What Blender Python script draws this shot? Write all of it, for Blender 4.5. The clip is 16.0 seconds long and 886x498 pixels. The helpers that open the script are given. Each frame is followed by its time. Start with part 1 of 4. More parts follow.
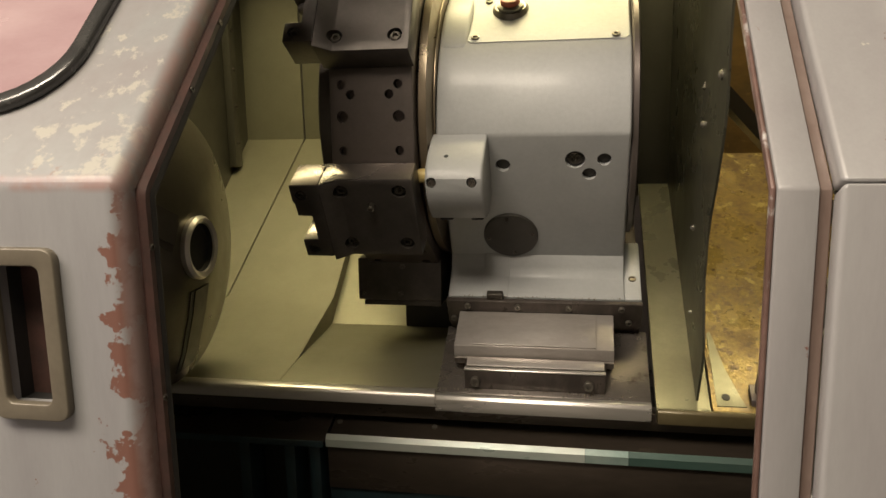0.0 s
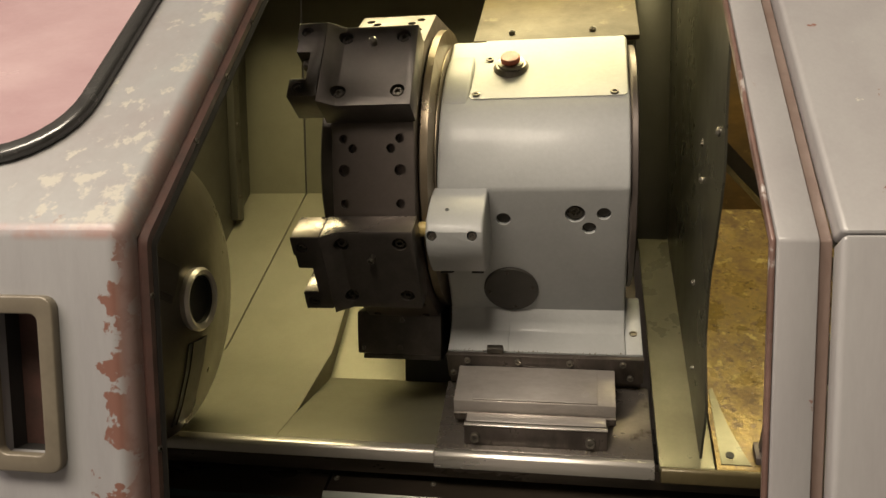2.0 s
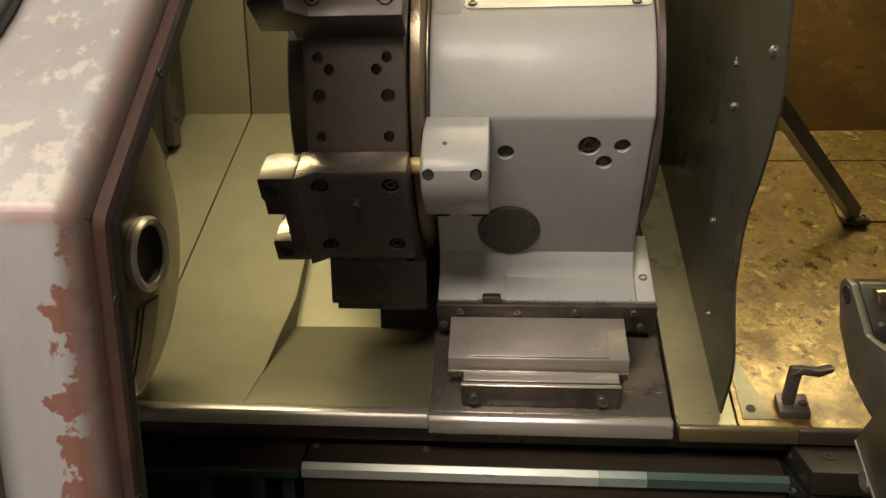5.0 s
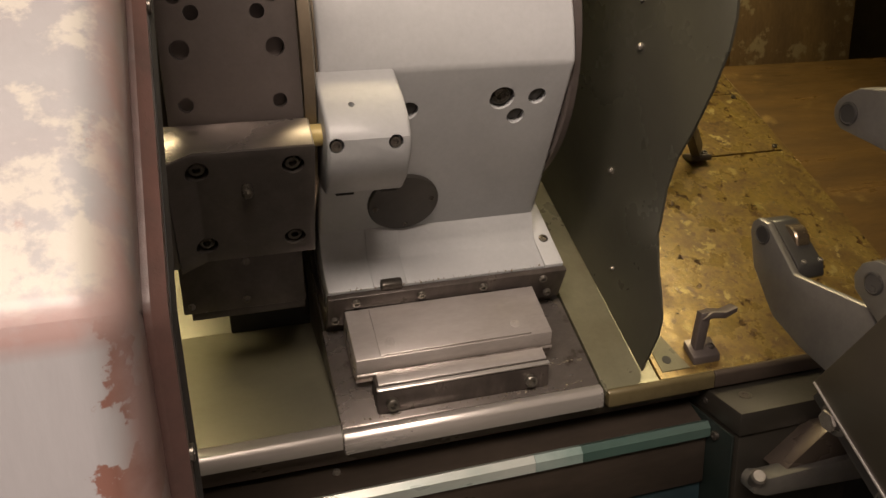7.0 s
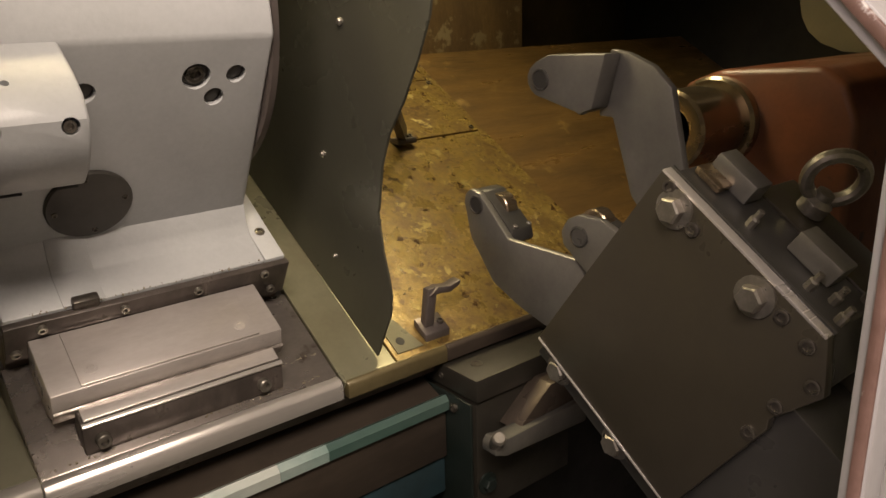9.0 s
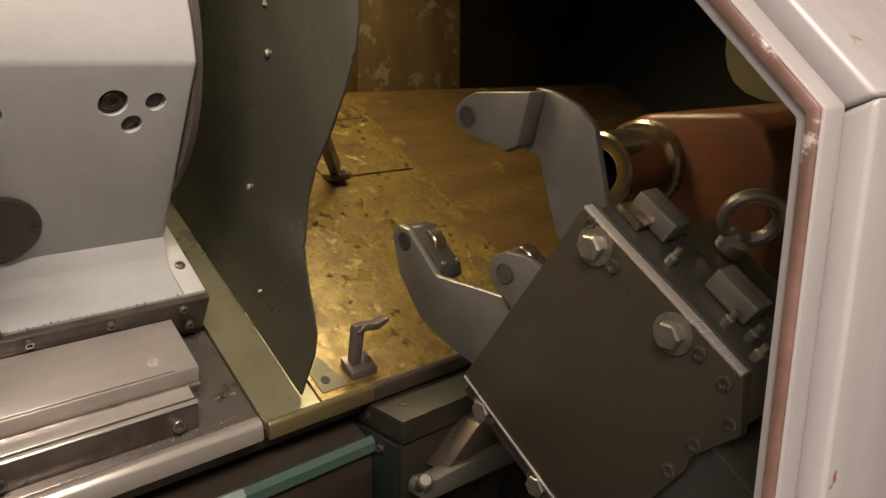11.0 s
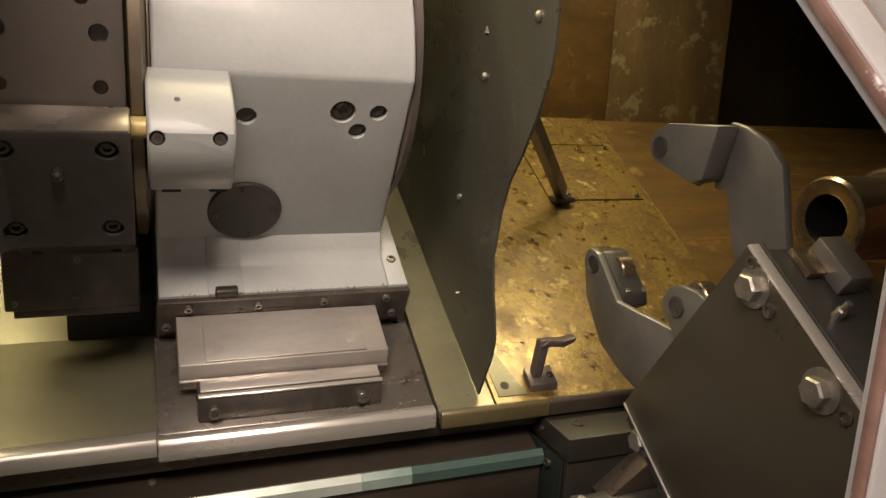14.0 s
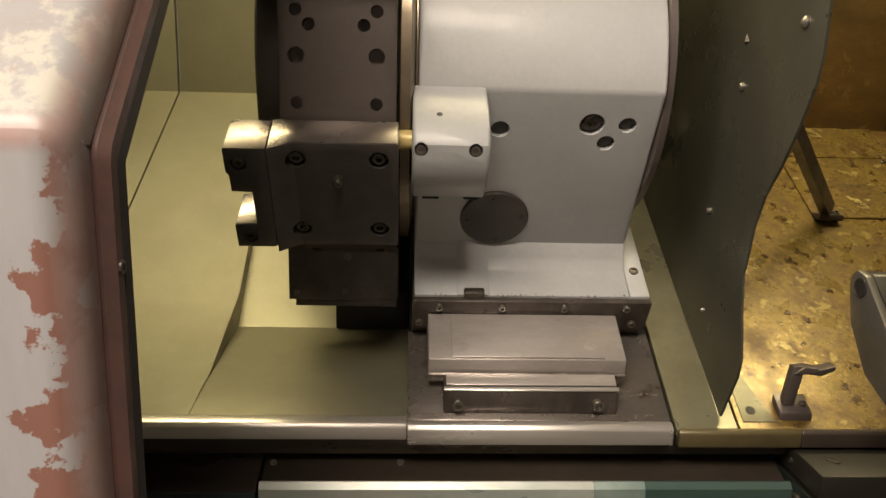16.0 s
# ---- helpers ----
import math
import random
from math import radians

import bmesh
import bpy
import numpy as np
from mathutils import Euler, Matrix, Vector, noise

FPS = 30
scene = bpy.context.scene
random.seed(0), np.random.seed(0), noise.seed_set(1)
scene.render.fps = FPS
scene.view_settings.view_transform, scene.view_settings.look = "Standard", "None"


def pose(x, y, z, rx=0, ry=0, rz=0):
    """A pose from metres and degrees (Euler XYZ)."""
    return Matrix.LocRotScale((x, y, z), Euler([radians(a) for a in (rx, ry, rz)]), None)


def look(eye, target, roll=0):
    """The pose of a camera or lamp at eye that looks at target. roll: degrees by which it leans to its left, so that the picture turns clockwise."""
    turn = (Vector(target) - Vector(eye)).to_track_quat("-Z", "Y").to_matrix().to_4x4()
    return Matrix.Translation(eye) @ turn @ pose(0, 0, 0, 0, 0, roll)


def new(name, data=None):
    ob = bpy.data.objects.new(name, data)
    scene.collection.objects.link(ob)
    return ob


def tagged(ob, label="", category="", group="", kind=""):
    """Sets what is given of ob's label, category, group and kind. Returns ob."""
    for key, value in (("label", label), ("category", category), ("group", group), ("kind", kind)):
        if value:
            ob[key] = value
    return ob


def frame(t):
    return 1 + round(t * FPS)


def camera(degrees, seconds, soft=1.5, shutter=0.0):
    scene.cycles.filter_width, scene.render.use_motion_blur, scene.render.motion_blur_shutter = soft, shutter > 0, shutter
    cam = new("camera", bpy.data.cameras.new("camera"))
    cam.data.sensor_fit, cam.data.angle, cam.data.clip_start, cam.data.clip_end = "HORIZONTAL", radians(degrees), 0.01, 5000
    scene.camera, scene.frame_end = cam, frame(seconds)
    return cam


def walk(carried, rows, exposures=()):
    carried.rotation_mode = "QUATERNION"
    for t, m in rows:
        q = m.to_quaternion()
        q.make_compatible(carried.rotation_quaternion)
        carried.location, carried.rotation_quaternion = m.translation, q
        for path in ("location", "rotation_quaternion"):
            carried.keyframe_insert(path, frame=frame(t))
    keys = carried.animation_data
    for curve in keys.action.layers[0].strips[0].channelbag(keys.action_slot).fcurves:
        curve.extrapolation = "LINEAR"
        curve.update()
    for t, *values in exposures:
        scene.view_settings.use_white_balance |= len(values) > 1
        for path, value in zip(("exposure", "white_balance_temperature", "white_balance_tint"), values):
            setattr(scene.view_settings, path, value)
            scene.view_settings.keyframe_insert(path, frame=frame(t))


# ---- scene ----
cam = camera(60.56, 16.0)
PATH = [
    (0, 0.2301, -1.5309, 1.5487, 79.86, 1.04, 10.27),
    (0.5, 0.2317, -1.5320, 1.5444, 80.12, 1.07, 10.16),
    (1, 0.2292, -1.5327, 1.5440, 80.89, 0.77, 10.10),
    (1.5, 0.2305, -1.5318, 1.5463, 82.51, 0.73, 10.23),
    (2, 0.2293, -1.5320, 1.5428, 84.11, 0.67, 10.31),
    (2.5, 0.2304, -1.5321, 1.5378, 84.71, 0.54, 10.40),
    (3, 0.2264, -1.5341, 1.5350, 84.26, 0.51, 10.33),
    (3.5, 0.2092, -1.5358, 1.5454, 83.18, 0.42, 10.31),
    (4, 0.1703, -1.5193, 1.5562, 81.50, 0.28, 9.29),
    (4.2, 0.1499, -1.4852, 1.5568, 80.62, 0.27, 8.23),
    (6.3, -0.0759, -1.1682, 1.6061, 73.99, 1.75, -6.27),
    (6.5, -0.1144, -1.1454, 1.5912, 74.23, 1.80, -9.40),
    (7, -0.1750, -1.1032, 1.5718, 72.98, 1.78, -16.77),
    (7.5, -0.1963, -1.0929, 1.5653, 71.90, 1.90, -22.97),
    (8, -0.1944, -1.0686, 1.5327, 72.12, 1.29, -27.89),
    (8.5, -0.1766, -1.0519, 1.5285, 72.21, 1.53, -33.52),
    (9, -0.1617, -1.0441, 1.5248, 72.84, 1.68, -39.21),
    (9.5, -0.1450, -1.0399, 1.5233, 73.28, 1.73, -43.95),
    (9.7, -0.1378, -1.0405, 1.5208, 73.78, 1.62, -45.18),
    (11.8, -0.1305, -1.0759, 1.5118, 78.07, -2.54, -39.17),
    (12, -0.1208, -1.0848, 1.5128, 78.04, -2.62, -37.15),
    (12.5, -0.1090, -1.1079, 1.5169, 77.82, -2.53, -32.17),
    (13, -0.0865, -1.1371, 1.5153, 77.68, -2.60, -28.04),
    (13.5, -0.0640, -1.1590, 1.5126, 77.55, -2.77, -24.91),
    (14, -0.0491, -1.1771, 1.5095, 77.53, -2.75, -20.93),
    (14.5, -0.0429, -1.1959, 1.5123, 77.62, -2.64, -15.36),
    (15, -0.0455, -1.2072, 1.5111, 77.80, -2.48, -9.67),
    (15.5, -0.0602, -1.2102, 1.5143, 77.80, -1.99, -5.08),
    (16, -0.0573, -1.2110, 1.5130, 77.69, -1.46, -2.60),
]
walk(cam, [(row[0], pose(*row[1:])) for row in PATH], [(0.0, 0.19, 6500, 11), (4.2, 0.16, 6500, 12), (6.5, 0.38, 6500, 21), (7.2, 0.48, 6500, 22), (8.0, 0.72, 6500, 21), (9.5, 0.74, 6500, 19), (12.0, 0.78, 6500, 19), (14.5, 0.75, 6500, 17), (16.0, 0.62, 6500, 15)])

# ---- light ----
world = bpy.data.worlds.new("world")
scene.world = world
world.use_nodes = True
world.node_tree.nodes["Background"].inputs[0].default_value = (0.9, 0.85, 0.8, 1)
world.node_tree.nodes["Background"].inputs[1].default_value = 0.02


def area_lamp(name, eye, target, sx, sy, watts, colour):
    data = bpy.data.lights.new(name, "AREA")
    data.shape, data.size, data.size_y, data.energy, data.color = "RECTANGLE", sx, sy, watts, colour
    ob = new(name, data)
    ob.matrix_world = look(eye, target)
    return ob


# unseen lamp strip put under the hood roof, and the hall's unseen ceiling lights
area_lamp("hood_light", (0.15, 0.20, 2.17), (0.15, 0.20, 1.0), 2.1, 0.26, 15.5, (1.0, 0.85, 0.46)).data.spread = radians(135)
area_lamp("hall_light_near", (-0.75, -2.1, 3.55), (-0.6, -1.6, 0), 2.2, 0.7, 122, (1.0, 0.87, 0.69))
area_lamp("hall_light_side", (-2.75, -2.3, 3.55), (-2.4, -1.8, 0), 1.5, 0.6, 70, (1.0, 0.84, 0.80))


# ---- materials ----
def srgb(r, g, b):
    return tuple((c / 255 / 12.92 if c < 11 else ((c / 255 + 0.055) / 1.055) ** 2.4) for c in (r, g, b)) + (1,)


def surface(name, base, second=None, rough=0.5, metal=0.0, scale=6.0, grain=90.0, grain_mix=0.12, bump=0.05, bump_scale=60.0,
            spots=None, spot_scale=14.0, spot_at=0.62, spot_soft=0.03, streak=None, rough_var=0.12, coat=0.0,
            spots_b=None, spot_b_scale=40.0, spot_b_at=0.66, wear=(), wear_b=(), edges=(), edge_colour=None):
    """A worn surface: two tones, fine grain, sharp-edged spots of two kinds, and relief."""
    m = bpy.data.materials.new(name)
    m.use_nodes = True
    nt = m.node_tree
    b = nt.nodes["Principled BSDF"]
    tc = nt.nodes.new("ShaderNodeTexCoord")
    mp = nt.nodes.new("ShaderNodeMapping")
    nt.links.new(tc.outputs["Object"], mp.inputs["Vector"])
    if streak:
        mp.inputs["Scale"].default_value = streak

    def noise_tex(s, detail=5.0, rough_in=0.6, vec=mp):
        n = nt.nodes.new("ShaderNodeTexNoise")
        n.inputs["Scale"].default_value, n.inputs["Detail"].default_value, n.inputs["Roughness"].default_value = s, detail, rough_in
        nt.links.new(vec.outputs[0] if vec is not tc else tc.outputs["Object"], n.inputs["Vector"])
        return n

    def ramp(src, lo, hi):
        r = nt.nodes.new("ShaderNodeMapRange")
        r.inputs["From Min"].default_value, r.inputs["From Max"].default_value = lo, hi
        nt.links.new(src, r.inputs["Value"])
        return r.outputs["Result"]

    def mix(fac, a, c, mode="MIX"):
        x = nt.nodes.new("ShaderNodeMix")
        x.data_type, x.blend_type = "RGBA", mode
        if isinstance(fac, float):
            x.inputs["Factor"].default_value = fac
        else:
            nt.links.new(fac, x.inputs["Factor"])
        for sock, v in (("A", a), ("B", c)):
            s = [i for i in x.inputs if i.name == sock and i.type == "RGBA"][0]
            if isinstance(v, tuple):
                s.default_value = v
            else:
                nt.links.new(v, s)
        return [o for o in x.outputs if o.type == "RGBA"][0]

    big = noise_tex(scale)
    col = mix(ramp(big.outputs["Fac"], 0.35, 0.65), base, second or tuple(c * 0.7 for c in base[:3]) + (1,))
    fine = noise_tex(grain, 3.0)
    col = mix(grain_mix, col, fine.outputs["Fac"], "OVERLAY")
    rgh = ramp(big.outputs["Fac"], 0.3, 0.7)
    rr = nt.nodes.new("ShaderNodeMapRange")
    rr.inputs["To Min"].default_value, rr.inputs["To Max"].default_value = max(rough - rough_var, 0.05), min(rough + rough_var, 1)
    nt.links.new(rgh, rr.inputs["Value"])
    height = fine.outputs["Fac"]
    for colour, s, at, rub in ((spots, spot_scale, spot_at, wear), (spots_b, spot_b_scale, spot_b_at, wear_b)):
        if colour:
            value = noise_tex(s, 8.0, 0.62, tc).outputs["Fac"]
            for axis, lo, hi, weight in rub:   # paint rubs off towards an edge
                sep = nt.nodes.new("ShaderNodeSeparateXYZ")
                nt.links.new(tc.outputs["Object"], sep.inputs[0])
                near = nt.nodes.new("ShaderNodeMapRange")
                near.inputs["From Min"].default_value, near.inputs["From Max"].default_value, near.inputs["To Max"].default_value = lo, hi, weight
                nt.links.new(sep.outputs[axis], near.inputs["Value"])
                add = nt.nodes.new("ShaderNodeMath")
                nt.links.new(value, add.inputs[0])
                nt.links.new(near.outputs["Result"], add.inputs[1])
                value = add.outputs[0]
            col = mix(ramp(value, at, at + spot_soft), col, colour)
    for axis, centre, wide in edges:   # paint thinned along a fold or rim
        sep = nt.nodes.new("ShaderNodeSeparateXYZ")
        nt.links.new(tc.outputs["Object"], sep.inputs[0])
        off = nt.nodes.new("ShaderNodeMath")
        off.operation, off.inputs[1].default_value = "SUBTRACT", centre
        nt.links.new(sep.outputs[axis], off.inputs[0])
        dist = nt.nodes.new("ShaderNodeMath")
        dist.operation = "ABSOLUTE"
        nt.links.new(off.outputs[0], dist.inputs[0])
        fade = nt.nodes.new("ShaderNodeMapRange")
        fade.inputs["From Min"].default_value, fade.inputs["From Max"].default_value = wide, wide * 0.35
        nt.links.new(dist.outputs[0], fade.inputs["Value"])
        ragged = nt.nodes.new("ShaderNodeMath")
        ragged.operation = "MULTIPLY"
        nt.links.new(fade.outputs["Result"], ragged.inputs[0])
        nt.links.new(ramp(noise_tex(30, 6.0, 0.6, tc).outputs["Fac"], 0.30, 0.56), ragged.inputs[1])
        col = mix(ragged.outputs[0], col, edge_colour)
    nt.links.new(col, b.inputs["Base Color"])
    nt.links.new(rr.outputs["Result"], b.inputs["Roughness"])
    b.inputs["Metallic"].default_value = metal
    b.inputs["Coat Weight"].default_value = coat
    b.inputs["Coat Roughness"].default_value = 0.15
    bn = noise_tex(bump_scale, 6.0)
    bp = nt.nodes.new("ShaderNodeBump")
    bp.inputs["Strength"].default_value, bp.inputs["Distance"].default_value = bump, 0.01
    nt.links.new(bn.outputs["Fac"], bp.inputs["Height"])
    nt.links.new(bp.outputs["Normal"], b.inputs["Normal"])
    return m


M_CAST = surface("grey_cast_paint", (0.42, 0.43, 0.43, 1), (0.37, 0.38, 0.38, 1), 0.45, 0.0, 5, 120, 0.08, 0.06, 105, coat=0.14,
                 spots=(0.16, 0.15, 0.13, 1), spot_scale=30, spot_at=0.72)
M_TURRET = surface("brown_grey_steel", (0.140, 0.117, 0.106, 1), (0.105, 0.089, 0.081, 1), 0.42, 0.55, 8, 200, 0.1, 0.03, 120)
M_HOLDER = surface("black_oxide_steel", (0.100, 0.088, 0.078, 1), (0.066, 0.058, 0.052, 1), 0.4, 0.5, 12, 160, 0.15, 0.04, 90)
M_GROUND = surface("ground_steel", (0.66, 0.62, 0.585, 1), (0.44, 0.40, 0.37, 1), 0.34, 0.58, 9, 220, 0.12, 0.03, 160, streak=(0.35, 1, 1),
                   spots=(0.10, 0.075, 0.05, 1), spot_scale=12, spot_at=0.66, spot_soft=0.12)
M_DRIP = surface("oil_streaked_steel", (0.40, 0.36, 0.33, 1), (0.10, 0.08, 0.06, 1), 0.36, 0.55, 14, 220, 0.12, 0.03, 160, streak=(3.0, 0.25, 0.25))
M_DECK = surface("stained_deck_steel", (0.30, 0.27, 0.245, 1), (0.19, 0.165, 0.148, 1), 0.30, 0.75, 9, 200, 0.12, 0.03, 140, streak=(0.6, 1, 1),
                 spots=(0.08, 0.06, 0.045, 1), spot_scale=15, spot_at=0.60, spot_soft=0.10)
M_OLIVE = surface("dirty_olive_cover", (0.145, 0.12, 0.06, 1), (0.095, 0.075, 0.035, 1), 0.36, 0.3, 7, 120, 0.12, 0.06, 60, coat=0.2,
                  spots=(0.09, 0.065, 0.03, 1), spot_scale=9, spot_at=0.62, spot_soft=0.12)
# also gives the rear wall behind the tailstock its shade
M_STAIN_SHADE = surface("stained_shaded_brown", (0.070, 0.053, 0.023, 1), (0.045, 0.032, 0.014, 1), 0.58, 0.1, 7, 120, 0.2, 0.06, 60,
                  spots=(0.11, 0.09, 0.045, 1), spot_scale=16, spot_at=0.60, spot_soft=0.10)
M_BRIGHT = surface("bright_edge_steel", (0.66, 0.63, 0.59, 1), (0.55, 0.52, 0.48, 1), 0.34, 0.7, 9, 200, 0.1, 0.03, 120, streak=(0.2, 1, 1))
M_SHEET = surface("olive_sheet_steel", (0.30, 0.285, 0.205, 1), (0.25, 0.238, 0.17, 1), 0.48, 0.55, 3.5, 150, 0.06, 0.02, 40)
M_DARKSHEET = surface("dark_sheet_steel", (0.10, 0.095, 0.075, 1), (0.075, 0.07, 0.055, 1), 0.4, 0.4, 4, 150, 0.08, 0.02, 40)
M_GUARD = surface("grey_green_guard", (0.092, 0.09, 0.068, 1), (0.066, 0.066, 0.05, 1), 0.32, 0.45, 3, 150, 0.08, 0.03, 30)
M_OIL = surface("oily_yellow_steel", (0.235, 0.165, 0.045, 1), (0.105, 0.064, 0.018, 1), 0.32, 0.42, 18, 110, 0.7, 0.10, 95, coat=0.18, rough_var=0.16,
                spots=(0.07, 0.038, 0.014, 1), spot_scale=50, spot_at=0.565, spot_soft=0.05, spots_b=(0.34, 0.27, 0.095, 1), spot_b_scale=34, spot_b_at=0.60)
M_OILDARK = surface("oily_brown_steel", (0.17, 0.10, 0.032, 1), (0.09, 0.055, 0.02, 1), 0.34, 0.35, 7, 60, 0.3, 0.15, 50, coat=0.4,
                    streak=(0.5, 3, 1), spots=(0.27, 0.18, 0.06, 1), spot_scale=14, spot_at=0.6, spot_soft=0.12)
M_DOOR = surface("worn_grey_door_paint", (0.29, 0.288, 0.285, 1), (0.24, 0.232, 0.232, 1), 0.38, 0.0, 4, 140, 0.06, 0.05, 30, coat=0.1,
                 streak=(2.2, 2.2, 0.45), spots=(0.17, 0.075, 0.055, 1), spot_scale=24, spot_at=0.68, spot_soft=0.015,
                 spots_b=(0.42, 0.40, 0.35, 1), spot_b_scale=30, spot_b_at=0.70)
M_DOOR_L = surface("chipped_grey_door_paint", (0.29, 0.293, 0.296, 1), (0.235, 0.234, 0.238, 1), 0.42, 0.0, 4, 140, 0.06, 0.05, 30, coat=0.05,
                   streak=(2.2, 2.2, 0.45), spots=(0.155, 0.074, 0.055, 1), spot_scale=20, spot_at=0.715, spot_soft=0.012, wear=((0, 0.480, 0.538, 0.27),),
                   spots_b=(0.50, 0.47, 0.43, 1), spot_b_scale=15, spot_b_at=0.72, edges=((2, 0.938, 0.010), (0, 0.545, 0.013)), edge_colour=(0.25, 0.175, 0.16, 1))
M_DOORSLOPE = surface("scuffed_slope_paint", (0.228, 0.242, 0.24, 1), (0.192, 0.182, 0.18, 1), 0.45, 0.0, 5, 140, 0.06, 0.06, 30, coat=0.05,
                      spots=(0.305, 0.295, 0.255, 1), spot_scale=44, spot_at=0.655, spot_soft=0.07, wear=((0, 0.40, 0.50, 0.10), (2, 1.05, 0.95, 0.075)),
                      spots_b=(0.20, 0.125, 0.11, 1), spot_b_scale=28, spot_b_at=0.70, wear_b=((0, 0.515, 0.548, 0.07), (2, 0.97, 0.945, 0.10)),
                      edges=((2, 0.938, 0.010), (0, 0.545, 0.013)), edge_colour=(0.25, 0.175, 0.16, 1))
M_RUST = surface("red_primer_edge", (0.100, 0.052, 0.043, 1), (0.055, 0.033, 0.028, 1), 0.45, 0.0, 22, 140, 0.15, 0.12, 60,
                 spots=(0.36, 0.34, 0.33, 1), spot_scale=17, spot_at=0.66, spot_soft=0.02)
M_EDGE = surface("worn_pink_edge", (0.17, 0.105, 0.088, 1), (0.10, 0.058, 0.045, 1), 0.4, 0.1, 18, 140, 0.12, 0.08, 60,
                 spots=(0.42, 0.40, 0.38, 1), spot_scale=15, spot_at=0.60, spot_soft=0.04)
M_HANDLE = surface("olive_handle_frame", (0.165, 0.145, 0.107, 1), (0.13, 0.113, 0.082, 1), 0.4, 0.2, 15, 150, 0.08, 0.03, 60)
M_RUBBER_SHADOW = surface("black_rubber_and_shadow", (0.018, 0.017, 0.016, 1), (0.024, 0.022, 0.02, 1), 0.66, 0.0, 20, 100, 0.1, 0.05, 60)
M_TEAL = surface("teal_painted_rail", (0.40, 0.47, 0.43, 1), (0.60, 0.58, 0.53, 1), 0.35, 0.3, 6, 140, 0.1, 0.04, 60, streak=(0.3, 1, 1))
M_TEALDARK = surface("dark_teal_paint", (0.035, 0.08, 0.068, 1), (0.06, 0.10, 0.085, 1), 0.35, 0.2, 7, 140, 0.1, 0.04, 60, streak=(0.3, 1, 1))
M_TEALDEEP = surface("deep_teal_paint", (0.009, 0.014, 0.012, 1), (0.014, 0.019, 0.017, 1), 0.4, 0.2, 9, 140, 0.12, 0.05, 60)
M_COLLAR = surface("tan_oiled_collar_steel", (0.27, 0.22, 0.155, 1), (0.18, 0.145, 0.10, 1), 0.36, 0.75, 8, 150, 0.1, 0.03, 80)
M_BLOCK = surface("oiled_dark_block_steel", (0.028, 0.025, 0.019, 1), (0.020, 0.018, 0.014, 1), 0.5, 0.3, 8, 140, 0.12, 0.04, 60)
M_GASKET = surface("glossy_black_gasket", (0.022, 0.022, 0.022, 1), (0.035, 0.035, 0.033, 1), 0.2, 0.0, 12, 100, 0.1, 0.08, 40, coat=0.6)
M_STRIP = surface("wet_olive_strip", (0.215, 0.208, 0.142, 1), (0.14, 0.128, 0.08, 1), 0.34, 0.45, 6, 120, 0.12, 0.04, 60, spots=(0.13, 0.08, 0.04, 1), spot_scale=22, spot_at=0.70)
M_TEALMID = surface("worn_teal_paint", (0.16, 0.25, 0.225, 1), (0.30, 0.37, 0.34, 1), 0.35, 0.25, 8, 140, 0.1, 0.04, 60, streak=(0.8, 1, 1))
M_WIPER = surface("dark_brown_wiper_steel", (0.125, 0.105, 0.092, 1), (0.06, 0.05, 0.044, 1), 0.34, 0.4, 16, 160, 0.15, 0.03, 100, streak=(1.2, 0.6, 0.6))
M_DROP = surface("glossy_oil_bead", (0.34, 0.30, 0.22, 1), (0.26, 0.22, 0.15, 1), 0.08, 0.3, 30, 100, 0.05, 0.0, 60, rough_var=0.02, coat=0.8)
M_EDGE_R = surface("worn_grey_pink_edge", (0.185, 0.14, 0.12, 1), (0.11, 0.07, 0.055, 1), 0.4, 0.1, 14, 140, 0.12, 0.08, 60, streak=(1, 1, 0.4))
M_WAY = surface("oily_brown_way", (0.090, 0.071, 0.055, 1), (0.048, 0.038, 0.030, 1), 0.34, 0.5, 9, 120, 0.15, 0.03, 80, streak=(0.3, 1, 1))
# black stands in for shade in cavities, holes, slots and bores
M_BLACK = surface("black_and_cavity_shade", (0.02, 0.019, 0.017, 1), (0.012, 0.012, 0.011, 1), 0.55, 0.1, 9, 100, 0.1, 0.05, 40)
M_BLUE = surface("blue_painted_bed", (0.02, 0.045, 0.055, 1), (0.012, 0.025, 0.03, 1), 0.45, 0.1, 9, 100, 0.1, 0.05, 40)
M_TAIL = surface("red_brown_cast_paint", (0.21, 0.075, 0.035, 1), (0.13, 0.05, 0.027, 1), 0.36, 0.0, 6, 120, 0.12, 0.1, 45, coat=0.2,
                 spots=(0.05, 0.03, 0.02, 1), spot_scale=18, spot_at=0.66, spot_soft=0.06)
M_REST = surface("steel_grey_rest_paint", (0.072, 0.070, 0.062, 1), (0.052, 0.050, 0.045, 1), 0.34, 0.5, 5, 140, 0.08, 0.04, 50)
M_PLATE = surface("dark_olive_plate", (0.050, 0.044, 0.031, 1), (0.038, 0.033, 0.024, 1), 0.36, 0.4, 4, 140, 0.06, 0.02, 50)
M_ARM = surface("grey_arm_steel", (0.19, 0.182, 0.16, 1), (0.13, 0.125, 0.11, 1), 0.40, 0.6, 8, 150, 0.1, 0.04, 60)
M_BOLT = surface("dull_bolt_steel", (0.30, 0.28, 0.24, 1), (0.18, 0.165, 0.14, 1), 0.35, 0.8, 40, 200, 0.15, 0.05, 120)
M_SCREW = surface("dark_screw_steel", (0.16, 0.145, 0.12, 1), (0.09, 0.08, 0.07, 1), 0.32, 0.8, 40, 200, 0.15, 0.05, 120)
